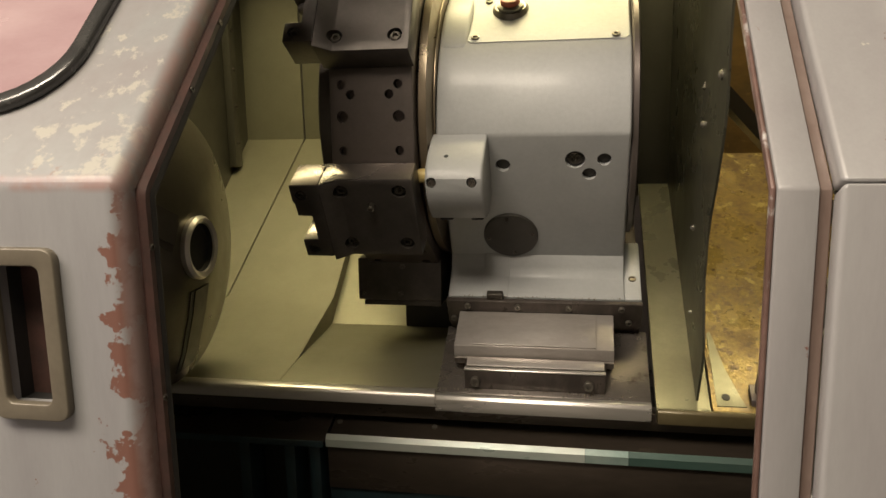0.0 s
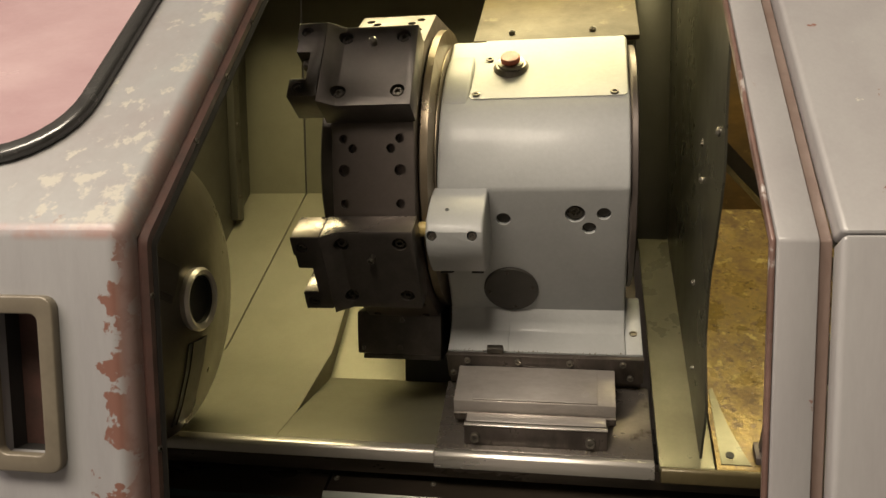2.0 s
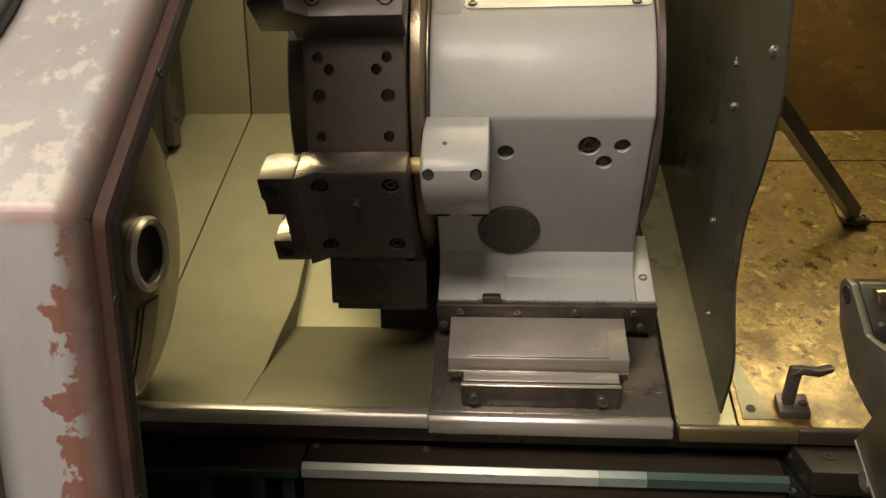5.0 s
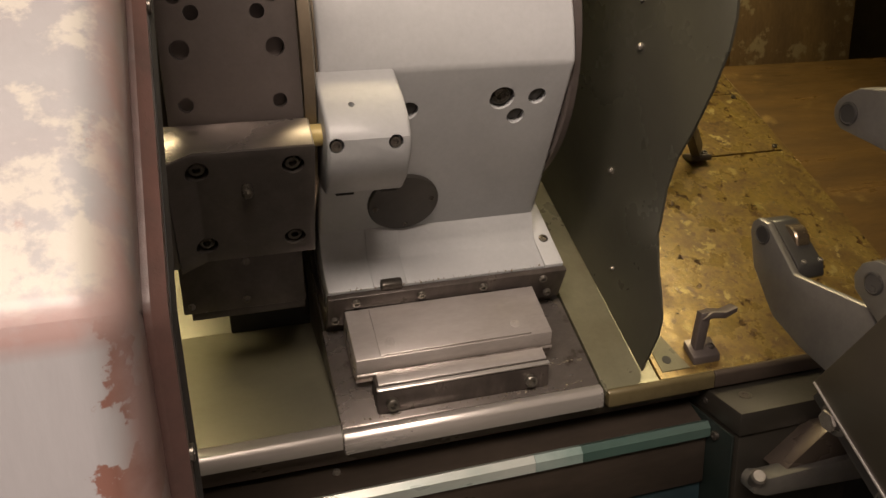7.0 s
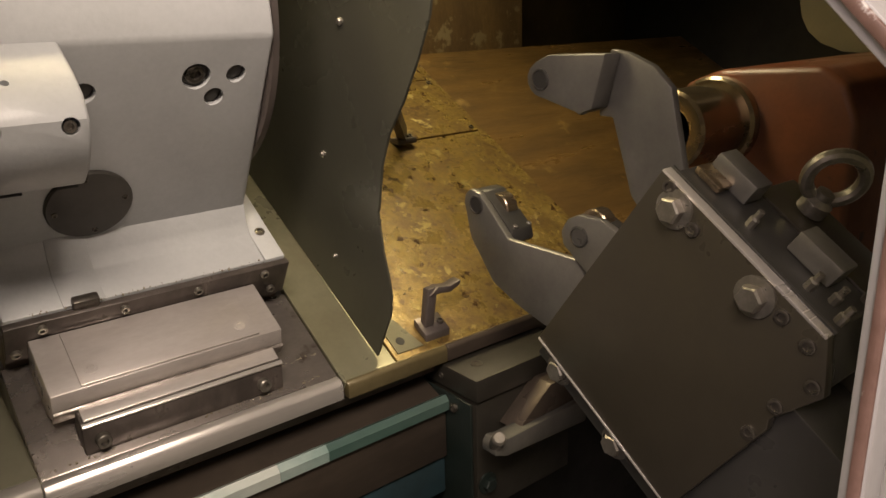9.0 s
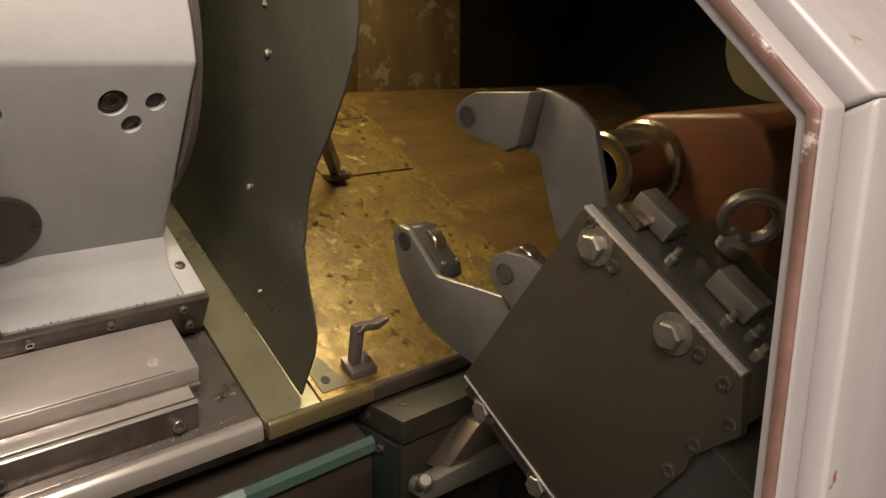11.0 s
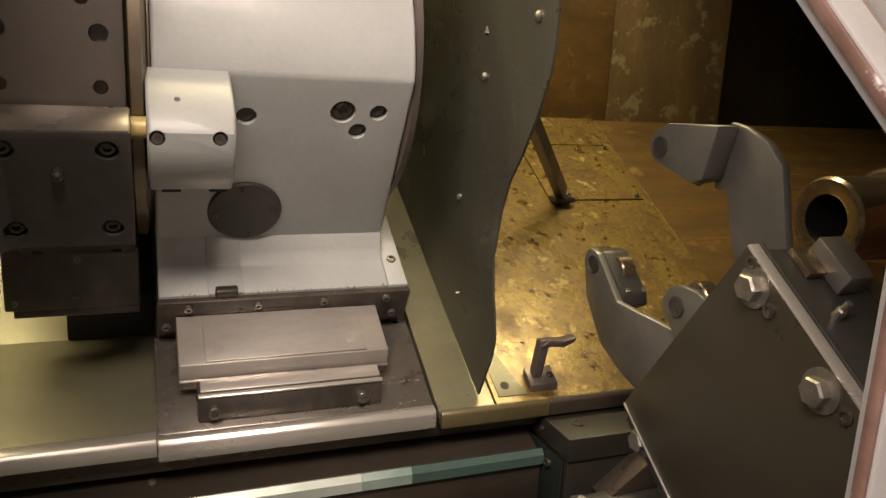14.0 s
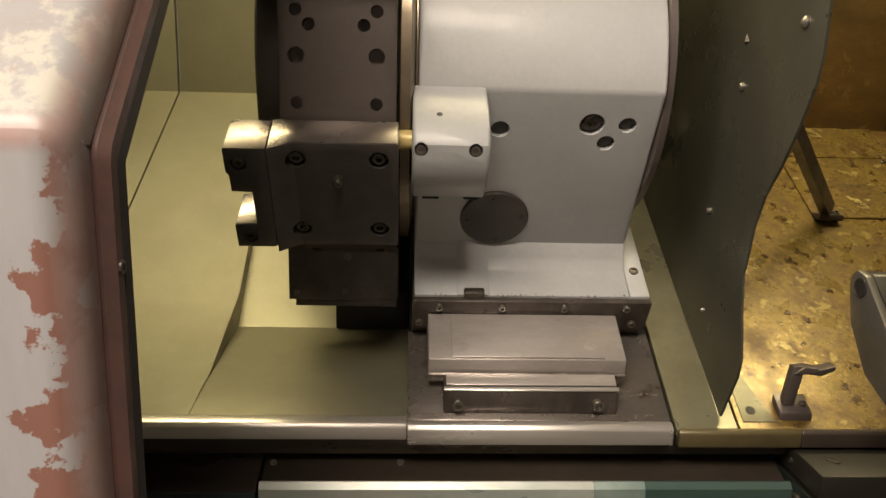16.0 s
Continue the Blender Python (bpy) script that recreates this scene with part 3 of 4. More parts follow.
def holder(ang, label, dark=M_HOLDER):
    """A static tool holder on a face of the turret: stepped block, clamp pocket, four screws."""
    t = 0.056
    h = thing("tool_holder", (-0.15, *ring_place(ang, APO, -0.08)), label, "tool holder", "tool holders on the turret")
    def slab(x0, x1, s0, s1, r0, r1, bv=0.003):
        c = [ring_place(ang, APO + r, s) for r, s in ((r0, s0), (r1, s0), (r1, s1), (r0, s1))]
        return prism(c, "x", x0, x1, bv)
    def along(pts, s0, s1, bv=0.0012):
        """An outline of (x, height over the face) carried along the face."""
        bm = bmesh.new()
        ends = [[bm.verts.new((x, *ring_place(ang, APO + r, s))) for x, r in pts] for s in (s0, s1)]
        bm.faces.new(ends[0]), bm.faces.new(ends[1][::-1])
        for i in range(len(pts)):
            j = (i + 1) % len(pts)
            bm.faces.new((ends[0][i], ends[0][j], ends[1][j], ends[1][i]))
        bmesh.ops.recalc_face_normals(bm, faces=bm.faces)
        return soften(bm, bv)
    top = t + 0.018   # the nose stands proud of the body, with a bevel between
    body = part("body", along([(-0.237, 0.0008), (-0.068, 0.0008), (-0.068, t), (-0.205, t), (-0.237, top)], -0.086, 0.0895), dark, h, "", 20)
    nose = [(-0.2375, 0.0893), (-0.2925, 0.0893), (-0.2925, 0.052), (-0.289, 0.050), (-0.289, 0.022), (-0.262, 0.021), (-0.262, -0.036), (-0.2925, -0.037), (-0.2925, -0.076), (-0.240, -0.076), (-0.2375, -0.074)]
    bm = bmesh.new()
    lo = [bm.verts.new((x, *ring_place(ang, APO + 0.004, s))) for x, s in nose]
    hi = [bm.verts.new((x, *ring_place(ang, APO + top, s))) for x, s in nose]
    bm.faces.new(lo), bm.faces.new(hi[::-1])
    for i in range(len(lo)):
        j = (i + 1) % len(lo)
        bm.faces.new((lo[i], lo[j], hi[j], hi[i]))
    bmesh.ops.recalc_face_normals(bm, faces=bm.faces)
    nose_part = part("nose", soften(bm, 0.0015), dark, h)
    if ang < 0:   # pale plates put the lamp's light on the bare ground upper sides
        part("lit_face", along([(-0.236, 0.003), (-0.070, 0.003), (-0.070, t - 0.002), (-0.205, t - 0.002), (-0.236, top - 0.002)], 0.0896, 0.0906, 0.0003), M_DECK, h, "bare ground steel upper side, lamp light in its pale tone")
        part("lit_face", slab(-0.291, -0.2385, 0.0896, 0.0906, 0.006, top - 0.002, 0.0003), M_DECK, h, "bare ground steel upper side, lamp light in its pale tone")
        part("lit_face", slab(-0.291, -0.264, -0.0362, -0.0352, 0.006, top - 0.002, 0.0003), M_DECK, h, "bare ground steel upper side, lamp light in its pale tone")
    n = face_way(ang)
    pts = [(x, s) for x in (-0.203, -0.094) for s in (-0.056, 0.064)]
    cut(body, [((x, *ring_place(ang, APO + t, s)), n, 0.0135, 0.014) for x, s in pts])
    for x, s in pts:
        part("screw", cap_screw((x, *ring_place(ang, APO + t - 0.014, s)), n, 0.0095, 0.011), M_SCREW, h)
    part("nozzle", revolve([(0.007, 0), (0.007, 0.012), (0.004, 0.015), (0, 0.015)], (-0.149, *ring_place(ang, APO + t, 0.034 if ang < 0 else 0.05)), n, 10), M_BOLT if ang > 0 else M_SCREW, h, "small coolant nozzle")
    cut(nose_part, [((-0.274, *ring_place(ang, APO + top, s)), n, 0.011, 0.010) for s in (0.068, -0.057)])
    for s in (0.068, -0.057):
        part("clamp_screw", cap_screw((-0.274, *ring_place(ang, APO + top - 0.010, s)), n, 0.0095, 0.007), M_SCREW, h)
    part("clamp_bit", revolve([(0.011, 0), (0.011, 0.010), (0.008, 0.014), (0, 0.014)], (-0.275, *ring_place(ang, APO + t * 0.75, 0.0215)), Vector((0, *ring_place(ang, 0, -1))) - Vector((0, CY, CZ)), 12), M_HOLDER, h)
    return h


holder(-30, "black oxide tool holder block on the turret")
holder(30, "black oxide tool holder with four socket screws")
plain = thing("blank_holder", (-0.13, *ring_place(-62, APO, -0.07)), "plain black block under the turret", "tool holder")
part("body", prism([(0.058, 1.143), (0.058, 1.237), (0.16, 1.237), (0.18, 1.143)], "x", -0.256, -0.068, 0.003), M_HOLDER, plain)
part("lower_block", prism([(0.064, 1.130), (0.064, 1.1425), (0.17, 1.1425), (0.17, 1.130)], "x", -0.245, -0.070, 0.002), M_HOLDER, plain)
for x, z in ((-0.243, 1.156), (-0.160, 1.158), (-0.155, 1.219)):
    part("screw", cap_screw((x, 0.058, z), (0, -1, 0), 0.006, 0.002), M_SCREW, plain)

# ---- turret housing on its carriage ----
house = thing("turret_housing", (0.15, *sl(0.30, 0.09)), "glossy grey painted cast turret housing on the carriage", "housing")
RH = 0.250
V0, W0 = 0.279, 0.108
prof = [sl(V0, W0 + 0.004)]
FOLD = 0.441   # where the flat face meets the drum
body_arc = [sl(V0, FOLD)]
for k in range(9):
    t = math.radians(187 - 39 * k / 8)
    r = RH + 0.017 * (1 - k / 8) ** 1.5
    body_arc.append((CY + r * math.cos(t), CZ + r * math.sin(t)))
top_front, top_back = arc(CY, CZ, RH, 148, 148, 1)[0], (CY - 0.055, CZ + 0.268)
prof += body_arc + [top_back, (CY + 0.10, CZ + 0.27), (CY + 0.27, CZ + 0.05), sl(0.75, W0 + 0.004)]
cast = part("casting", prism(prof, "x", -0.042, 0.318, 0.012, 3, None, 18), M_CAST, house)
nf = FRONT
part("shoulder", prism(arc(CY, CZ, RH + 0.001, 151, 100, 14) + [(CY, CZ + 0.15), (CY - 0.15, CZ + 0.08)], "x", -0.0425, 0.014, 0.009, 3, None, 20), M_CAST, house)
face_pts = [(0.081, 0.373), (0.2175, 0.385), (0.271, 0.385), (0.244, 0.352)]
rr_ = (0.0145, 0.019, 0.0135, 0.0135)
cut(cast, [((x, *sl(V0, w)), nf, r, 0.012) for (x, w), r in zip(face_pts, rr_)])
for (x, w), r in zip(face_pts, rr_):
    part("bore_plug", revolve([(r - 0.0004, -0.002), (r - 0.0004, 0.0015), (r * 0.6, 0.0025), (0, 0.002)], (x, *sl(V0 + 0.0105, w)), nf, 20), M_DISC, house, "dark bore plug")
part("plug", cap_screw((0.2175, *sl(V0 + 0.010, 0.385)), nf, 0.013, 0.007), M_SCREW, house)
part("rear_ring", revolve([(0.252, 0), (0.256, 0.003), (0.256, 0.012), (0.25, 0.015)], (0.3185, CY, CZ), (1, 0, 0), 64), M_TURRET, house)
part("left_ring", revolve([(0.262, 0), (0.266, 0.001), (0.266, 0.003), (0.262, 0.0035)], (-0.0465, CY, CZ), (1, 0, 0), 64), M_COLLAR, house)
lid_n = Vector((0, top_back[0] - top_front[0], top_back[1] - top_front[1])).normalized()
lid_up = Vector((0, -lid_n.z, lid_n.y))
tf = Vector((0, *top_front))


def on_lid(x, d, h=0.0):
    return Vector((x, 0, 0)) + tf + lid_n * d + lid_up * h


lid_long = (Vector(top_back) - Vector(top_front)).length
bm = bmesh.new()
lid_line = [(0.018, 0.002), (0.306, 0.002), (0.313, 0.009), (0.313, lid_long), (0.030, lid_long), (0.020, lid_long * 0.55), (0.012, 0.010)]
rows = [[bm.verts.new(on_lid(x, d, h)) for x, d in lid_line] for h in (-0.004, 0.0018)]
bm.faces.new(rows[0]), bm.faces.new(rows[1][::-1])
for i in range(len(lid_line)):
    j = (i + 1) % len(lid_line)
    bm.faces.new((rows[0][i], rows[0][j], rows[1][j], rows[1][i]))
part("lid", soften(bm, 0.0012, 2), M_CAST, house)
for x, d in ((0.026, 0.016), (0.289, 0.012), (0.043, 0.135)):
    part("lid_screw", cap_screw(on_lid(x, d, 0.0015), lid_up, 0.008, 0.003), M_SCREW, house)
cap = part("cap_nut", revolve([(0.036, -0.002), (0.035, 0.005), (0.030, 0.011), (0.024, 0.012)], on_lid(0.088, 0.105), lid_up, 28), M_BOLT, house)
part("cap_collar", revolve([(0.0265, 0.009), (0.0265, 0.017), (0.021, 0.019)], on_lid(0.088, 0.105), lid_up, 24), M_BOLT, cap)
part("cap_knob", revolve([(0.0195, 0.017), (0.0195, 0.027), (0.0175, 0.029), (0, 0.029)], on_lid(0.088, 0.105), lid_up, 28), M_BUTTON, cap, "orange-red plastic cap")
lidrear = thing("rear_slide_cover", (0.17, 0.42, 1.75), "olive steel way cover behind the housing", "cover")
part("sheet", prism([(CY - 0.045, CZ + 0.272), (CY + 0.35, CZ + 0.52), (CY + 0.35, CZ + 0.50), (CY - 0.04, CZ + 0.262)], "x", 0.0, 0.345, 0.002), M_STAIN_SHADE, lidrear)
for x in (0.08, 0.25):
    part("screw", cap_screw((x, CY - 0.02, CZ + 0.288), (0, -0.5, 0.85), 0.007, 0.007), M_SCREW, lidrear)
# round cover on the face
cov = part("round_cover", revolve([(0.056, -0.002), (0.056, 0.004), (0.054, 0.006), (0, 0.006)], (0.088, *sl(V0, 0.200)), nf, 40), M_DISC, house, "dark round cover plate")
for k in range(4):
    ang = math.radians(90 * k + 8)
    part("screw", cap_screw((0.088 + 0.045 * math.cos(ang), *sl(V0 - 0.005, 0.200 + 0.045 * math.sin(ang))), nf, 0.004, 0.003), M_SCREW, cov)
# base flange with sloped fillet
part("flange", prism([sl(0.193, 0.062), sl(0.193, 0.104), sl(0.245, 0.110), sl(0.262, 0.122), sl(0.283, 0.150), sl(0.75, 0.150), sl(0.75, 0.062)], "x", -0.042, 0.318, 0.004, 2, None, 14), M_CAST, house)
part("flange_ear", prism([sl(0.193, 0.062), sl(0.193, 0.105), sl(0.36, 0.112), sl(0.36, 0.062)], "x", 0.3182, 0.352, 0.003), M_CAST, house)
part("flange_screw", cap_screw((0.335, *sl(0.250, 0.107)), UP, 0.008, 0.003), M_SCREW, house)
part("rib", prism([sl(0.193, 0.103), sl(0.193, 0.1055), sl(0.245, 0.1125), sl(0.261, 0.125), sl(0.285, 0.155), sl(0.285, 0.103)], "x", 0.030, 0.083, 0.005), M_CAST, house)
part("notch_block", prism([sl(0.186, 0.098), sl(0.186, 0.116), sl(0.200, 0.116), sl(0.200, 0.098)], "x", 0.040, 0.074, 0.003), M_SCREW, house)
# bracket on the face
br = part("bracket", prism([sl(0.285, 0.300), sl(0.215, 0.302), sl(0.186, 0.318), sl(0.170, 0.350), sl(0.164, 0.390), sl(0.172, 0.418), sl(0.192, 0.434), sl(0.225, 0.441), sl(0.285, 0.443)], "x", -0.050, 0.056, 0.005, 3, None, 40), M_CAST, house)
bw = FRONT * 0.85 + UP * 0.5
cut(br, [((-0.038, *sl(0.170, 0.412)), bw, 0.0095, 0.016), ((0.036, *sl(0.170, 0.412)), bw, 0.0095, 0.016), ((-0.013, *sl(0.215, 0.440)), UP, 0.004, 0.012)])
for x in (-0.038, 0.036):
    part("bracket_screw", cap_screw((x, *sl(0.180, 0.405)), bw, 0.0075, 0.008), M_SCREW, house)
part("pin", revolve([(0.014, 0), (0.014, 0.02), (0.011, 0.023), (0, 0.023)], (-0.049, *sl(0.215, 0.395)), (-1, 0, 0), 16), M_BRASS, house, "short yellow pin")

# slots are left uncut; black bars show the shade inside them
for x0, x1 in ((-0.034, -0.010), (0.026, 0.048)):
    part("slot", prism([sl(0.1885, 0.3150), sl(0.2010, 0.3085), sl(0.1995, 0.3060), sl(0.1870, 0.3125)], "x", x0, x1, 0.0005), M_BLACK, br, "thin black bar for the shade in a slot")

# ---- carriage ----
car = thing("carriage_base", (0.15, *sl(0.1, 0.0)), "ground steel carriage base with wiper plates", "carriage")
part("saddle", prism([sl(0.193, 0.0), sl(0.193, 0.061), sl(0.75, 0.061), sl(0.75, 0.0)], "x", -0.044, 0.352, 0.003), M_TURRET, car)
wiper = part("wiper_bar", prism([sl(0.181, 0.035), sl(0.181, 0.101), sl(0.192, 0.101), sl(0.192, 0.035)], "x", -0.044, 0.354, 0.002), M_WIPER, car, "dark wiper bar with screws")
for x, w in ((0.0, 0.089), (0.104, 0.089), (0.208, 0.089), (0.3125, 0.089), (0.328, 0.052), (-0.032, 0.052)):
    part("screw", cap_screw((x, *sl(0.181, w)), FRONT, 0.0065, 0.006), M_BOLT, wiper)
part("skirt", prism([sl(0.014, 0.0005), sl(0.66, 0.0005), (0.52, 1.21), (0.25, 1.026), (0.02, 1.008), (-0.104, 0.994)], "x", -0.047, 0.350, 0.001), M_HOLDER, car, "black side of the carriage")
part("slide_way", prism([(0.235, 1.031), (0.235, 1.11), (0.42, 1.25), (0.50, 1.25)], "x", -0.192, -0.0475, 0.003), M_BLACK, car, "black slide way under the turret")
part("deck", prism([sl(0.012, 0.001), sl(0.012, 0.012), sl(0.192, 0.012), sl(0.192, 0.001)], "x", -0.050, 0.366, 0.002), M_DECK, car)
part("deck_lip", prism([(-0.134, 0.968), (-0.134, 0.992), (-0.128, 1.000), sl(0.012, 0.0125), (-0.108, 0.968)], "x", -0.050, 0.366, 0.002), M_BRIGHT, car, "bright rounded front lip")
wip = thing("slide_cover", (0.14, *sl(0.1, 0.013)), "ground steel slide cover box on the carriage", "cover")
part("shell", prism([sl(0.080, 0.030), sl(0.0755, 0.050), sl(0.084, 0.0725), sl(0.180, 0.0725), sl(0.180, 0.0125), sl(0.100, 0.0125)], "x", -0.018, 0.297, 0.002), M_GROUND, wip)
part("lid", prism([sl(0.086, 0.073), sl(0.086, 0.0765), sl(0.176, 0.0765), sl(0.176, 0.073)], "x", 0.019, 0.262, 0.001), M_GROUND, wip)
for x in (0.0375, 0.241):
    part("lid_screw", cap_screw((x, *sl(0.108, 0.0762)), UP, 0.0085, 0.0012), M_GROUND, wip)
part("drip_edge", prism([sl(0.076, 0.026), sl(0.070, 0.050), sl(0.0745, 0.052), sl(0.079, 0.028)], "x", -0.018, 0.297, 0.001), M_DRIP, wip)
bar = thing("clamp_bar", (0.14, *sl(0.04, 0.013)), "dark steel clamp bar with two socket screws", "bar")
part("bar", prism([sl(0.024, 0.0125), sl(0.041, 0.046), sl(0.046, 0.049), sl(0.070, 0.049), sl(0.070, 0.0125)], "x", 0.006, 0.281, 0.002), M_WIPER, bar)
# highlight along the bar's top edge, added as a bright strip
part("bar_rim", prism([sl(0.0405, 0.0475), sl(0.0405, 0.0515), sl(0.047, 0.0525), sl(0.047, 0.0495)], "x", 0.006, 0.281, 0.001), M_BRIGHT, bar, "bright strip for the highlight on the rim")
part("bar_top", prism([sl(0.049, 0.0495), sl(0.049, 0.054), sl(0.0705, 0.054), sl(0.0705, 0.0495)], "x", 0.010, 0.278, 0.001), M_GROUND, bar)
for x in (0.028, 0.249):
    part("screw", cap_screw((x, *sl(0.0315, 0.029)), FRONT * 0.89 + UP * 0.46, 0.0095, 0.010), M_BOLT, bar)

# ---- guard plate ----
guard = thing("side_guard", (0.452, 0.0, 1.02), "dark grey-green sheet guard with a wavy edge", "guard")
edge = [(-0.270, 2.1), (-0.300, 1.80), (-0.278, 1.640), (-0.276, 1.560), (-0.268, 1.525), (-0.240, 1.470), (-0.205, 1.415), (-0.168, 1.368), (-0.146, 1.320), (-0.136, 1.275), (-0.132, 1.255),
        (-0.128, 1.246), (-0.131, 1.225), (-0.137, 1.185), (-0.147, 1.150), (-0.153, 1.118), (-0.146, 1.085), (-0.125, 1.045), (-0.104, 1.004)]
part("sheet", prism(edge + [on_slant(0.55, 0.001), (0.55, 2.1)], "x", 0.449, 0.453, 0.0), M_GUARD, guard)
for y, z, r in ((-0.2275, 1.601, 0.008), (-0.06, 1.52, 0.006), (0.016, 1.3175, 0.006), (0.0, 1.15, 0.004)):
    part("screw", revolve([(r, -0.001), (r, 0.003), (r * 0.6, 0.006), (0, 0.007)], (0.449, y, z), (-1, 0, 0), 12), M_BOLT, guard)
part("inner_fold", prism([on_slant(0.50, 0.001), (0.50, 2.1), (0.52, 2.1), on_slant(0.52, 0.001)], "x", 0.362, 0.4485, 0.001), M_DARKSHEET, guard)
strut = thing("guard_strut", (0.8225, 0.315, 1.265), "dark flat steel strut bracing the guard", "strut")
d = Vector((0.456, -0.06, 1.60)) - Vector((0.8225, 0.315, 1.275))
bm = bmesh.new()
side = d.cross(Vector((0, 0, 1))).normalized() * 0.009
upw = d.cross(side).normalized() * 0.017
p0, p1 = Vector((0.8225, 0.315, 1.275)), Vector((0.8225, 0.315, 1.275)) + d
vs = [bm.verts.new(p + a * side + b * upw) for p in (p0, p1) for a, b in ((-1, -1), (1, -1), (1, 1), (-1, 1))]
bm.faces.new(vs[:4]), bm.faces.new(vs[4:][::-1])
for i in range(4):
    bm.faces.new((vs[i], vs[(i + 1) % 4], vs[4 + (i + 1) % 4], vs[4 + i]))
part("bar", soften(bm, 0.002), M_HOLDER, strut)
part("foot", box(0.800, 0.850, 0.300, 0.335, 1.255, 1.268, 0.002), M_HOLDER, strut)
part("screw", cap_screw((0.838, 0.312, 1.268), (0, -0.5, 0.85), 0.007, 0.006), M_SCREW, strut)

# ---- chuck ----
AY, AZ = -0.238, 1.31
chuck = thing("chuck", (-0.62, AY, AZ - 0.27), "large polished steel lathe chuck on the spindle", "chuck")
face = [(0.268, 0.0), (0.272, 0.006), (0.272, 0.112), (0.266, 0.122), (0.250, 0.130), (0.20, 0.150), (0.13, 0.170), (0.085, 0.180), (0.07, 0.182)]
part("body", revolve(face, (-0.66, AY, AZ), (1, 0, 0), 96), M_CHUCK, chuck)
part("bore_ring", revolve([(0.058, 0.176), (0.060, 0.192), (0.055, 0.198), (0.047, 0.195), (0.044, 0.1826)], (-0.66, AY, AZ), (1, 0, 0), 40, None, False), M_BRIGHT, chuck, "bright bore ring")
# shallow floor painted black for the shade down the bore
part("bore", revolve([(0.045, 0.192), (0.043, 0.1835), (0.0, 0.1832)], (-0.66, AY, AZ), (1, 0, 0), 32, None, False), M_BLACK, chuck, "shallow spindle bore, its inner shade painted black")
for ang in (-88, 152):
    bm = bmesh.new()
    ca, sa = math.cos(math.radians(ang)), math.sin(math.radians(ang))
    for w in (0.021, 0.034):
        lift = 0.0035 if w < 0.03 else 0.0015
        line = [(0.078, 0.181), (0.13, 0.170), (0.20, 0.150), (0.240, 0.134)]
        up = [[bm.verts.new((-0.66 + h + lift, AY + r * ca - q * sa, AZ + r * sa + q * ca)) for q in (-w, w)] for r, h in line]
        dn = [[bm.verts.new((-0.66 + h - 0.02, AY + r * ca - q * sa, AZ + r * sa + q * ca)) for q in (-w, w)] for r, h in line]
        for a, b in zip(range(3), range(1, 4)):
            bm.faces.new((up[a][0], up[a][1], up[b][1], up[b][0]))
            for k in (0, 1):
                bm.faces.new((up[a][k], up[b][k], dn[b][k], dn[a][k]))
        for a in (0, 3):
            bm.faces.new((up[a][0], up[a][1], dn[a][1], dn[a][0]))
    part("jaw_guide", bm, M_HOLDER, chuck, "dark jaw guide")
part("back_plate", revolve([(0.19, -0.16), (0.19, 0.0), (0.0, 0.0)], (-0.66, AY, AZ), (1, 0, 0), 48), M_CHUCK, chuck)

# ---- steady rest ----
E1, E2, TT = Vector((0.581, -0.814)), Vector((-0.814, -0.581)), Vector((-0.549, 1.354))


def ab(a, b):
    p = TT + E1 * a + E2 * b
    return (p.x, p.y)


rest = thing("steady_rest", (0.62, -0.5, 0.95), "dark steel steady rest with two roller arms", "steady rest")
outline = [ab(*p) for p in ((0, 0), (0.327, 0), (0.327, 0.275), (0.13, 0.275), (0.118, 0.268), (0.05, 0.285), (0.0, 0.245))]
part("front_plate", prism(outline, "x", 0.553, 0.568, 0.002), M_PLATE, rest, "plain dark olive front plate")
part("edge_strip", prism([ab(-0.002, 0.0), ab(0.030, 0.0), ab(0.030, 0.245), ab(-0.002, 0.245)], "x", 0.569, 0.573, 0.001), M_REST, rest)
body_o = [ab(*p) for p in ((0.004, 0.004), (0.368, 0.004), (0.368, 0.55), (0.10, 0.55), (0.10, 0.27), (0.05, 0.28), (0.004, 0.24))]
part("housing", prism(body_o, "x", 0.574, 0.675, 0.003), M_REST, rest)
for a, b, x in ((0.025, 0.040, 0.553), (0.027, 0.168, 0.553), (0.350, 0.048, 0.574), (0.350, 0.172, 0.574), (0.350, 0.30, 0.574)):
    part("bolt", hex_bolt((x, *ab(a, b)), (-1, 0, 0), 0.0155, 0.017), M_BOLT, rest)
for a, b, x in ((0.026, 0.071, 0.5525), (0.020, 0.201, 0.5525), (0.022, 0.238, 0.5525), (0.010, 0.020, 0.5525), (0.345, 0.020, 0.5735), (0.345, 0.075, 0.5735), (0.345, 0.20, 0.5735), (0.05, 0.270, 0.5525), (0.10, 0.262, 0.5525), (0.15, 0.265, 0.5525)):
    part("screw", cap_screw((x, *ab(a, b)), (-1, 0, 0), 0.0085, 0.003), M_SCREW, rest)
# blocks and studs on the sloping top side
for b, x0 in ((0.044, 0.625), (0.17, 0.625)):
    part("top_block", prism([ab(-0.024, b - 0.03), ab(-0.024, b + 0.03), ab(0.003, b + 0.03), ab(0.003, b - 0.03)], "x", x0, x0 + 0.035, 0.002), M_ARM, rest)
part("cover_tab", prism([ab(-0.006, 0.012), ab(-0.006, 0.05), ab(0.003, 0.05), ab(0.003, 0.012)], "x", 0.60, 0.632, 0.002), M_CHROME, rest)
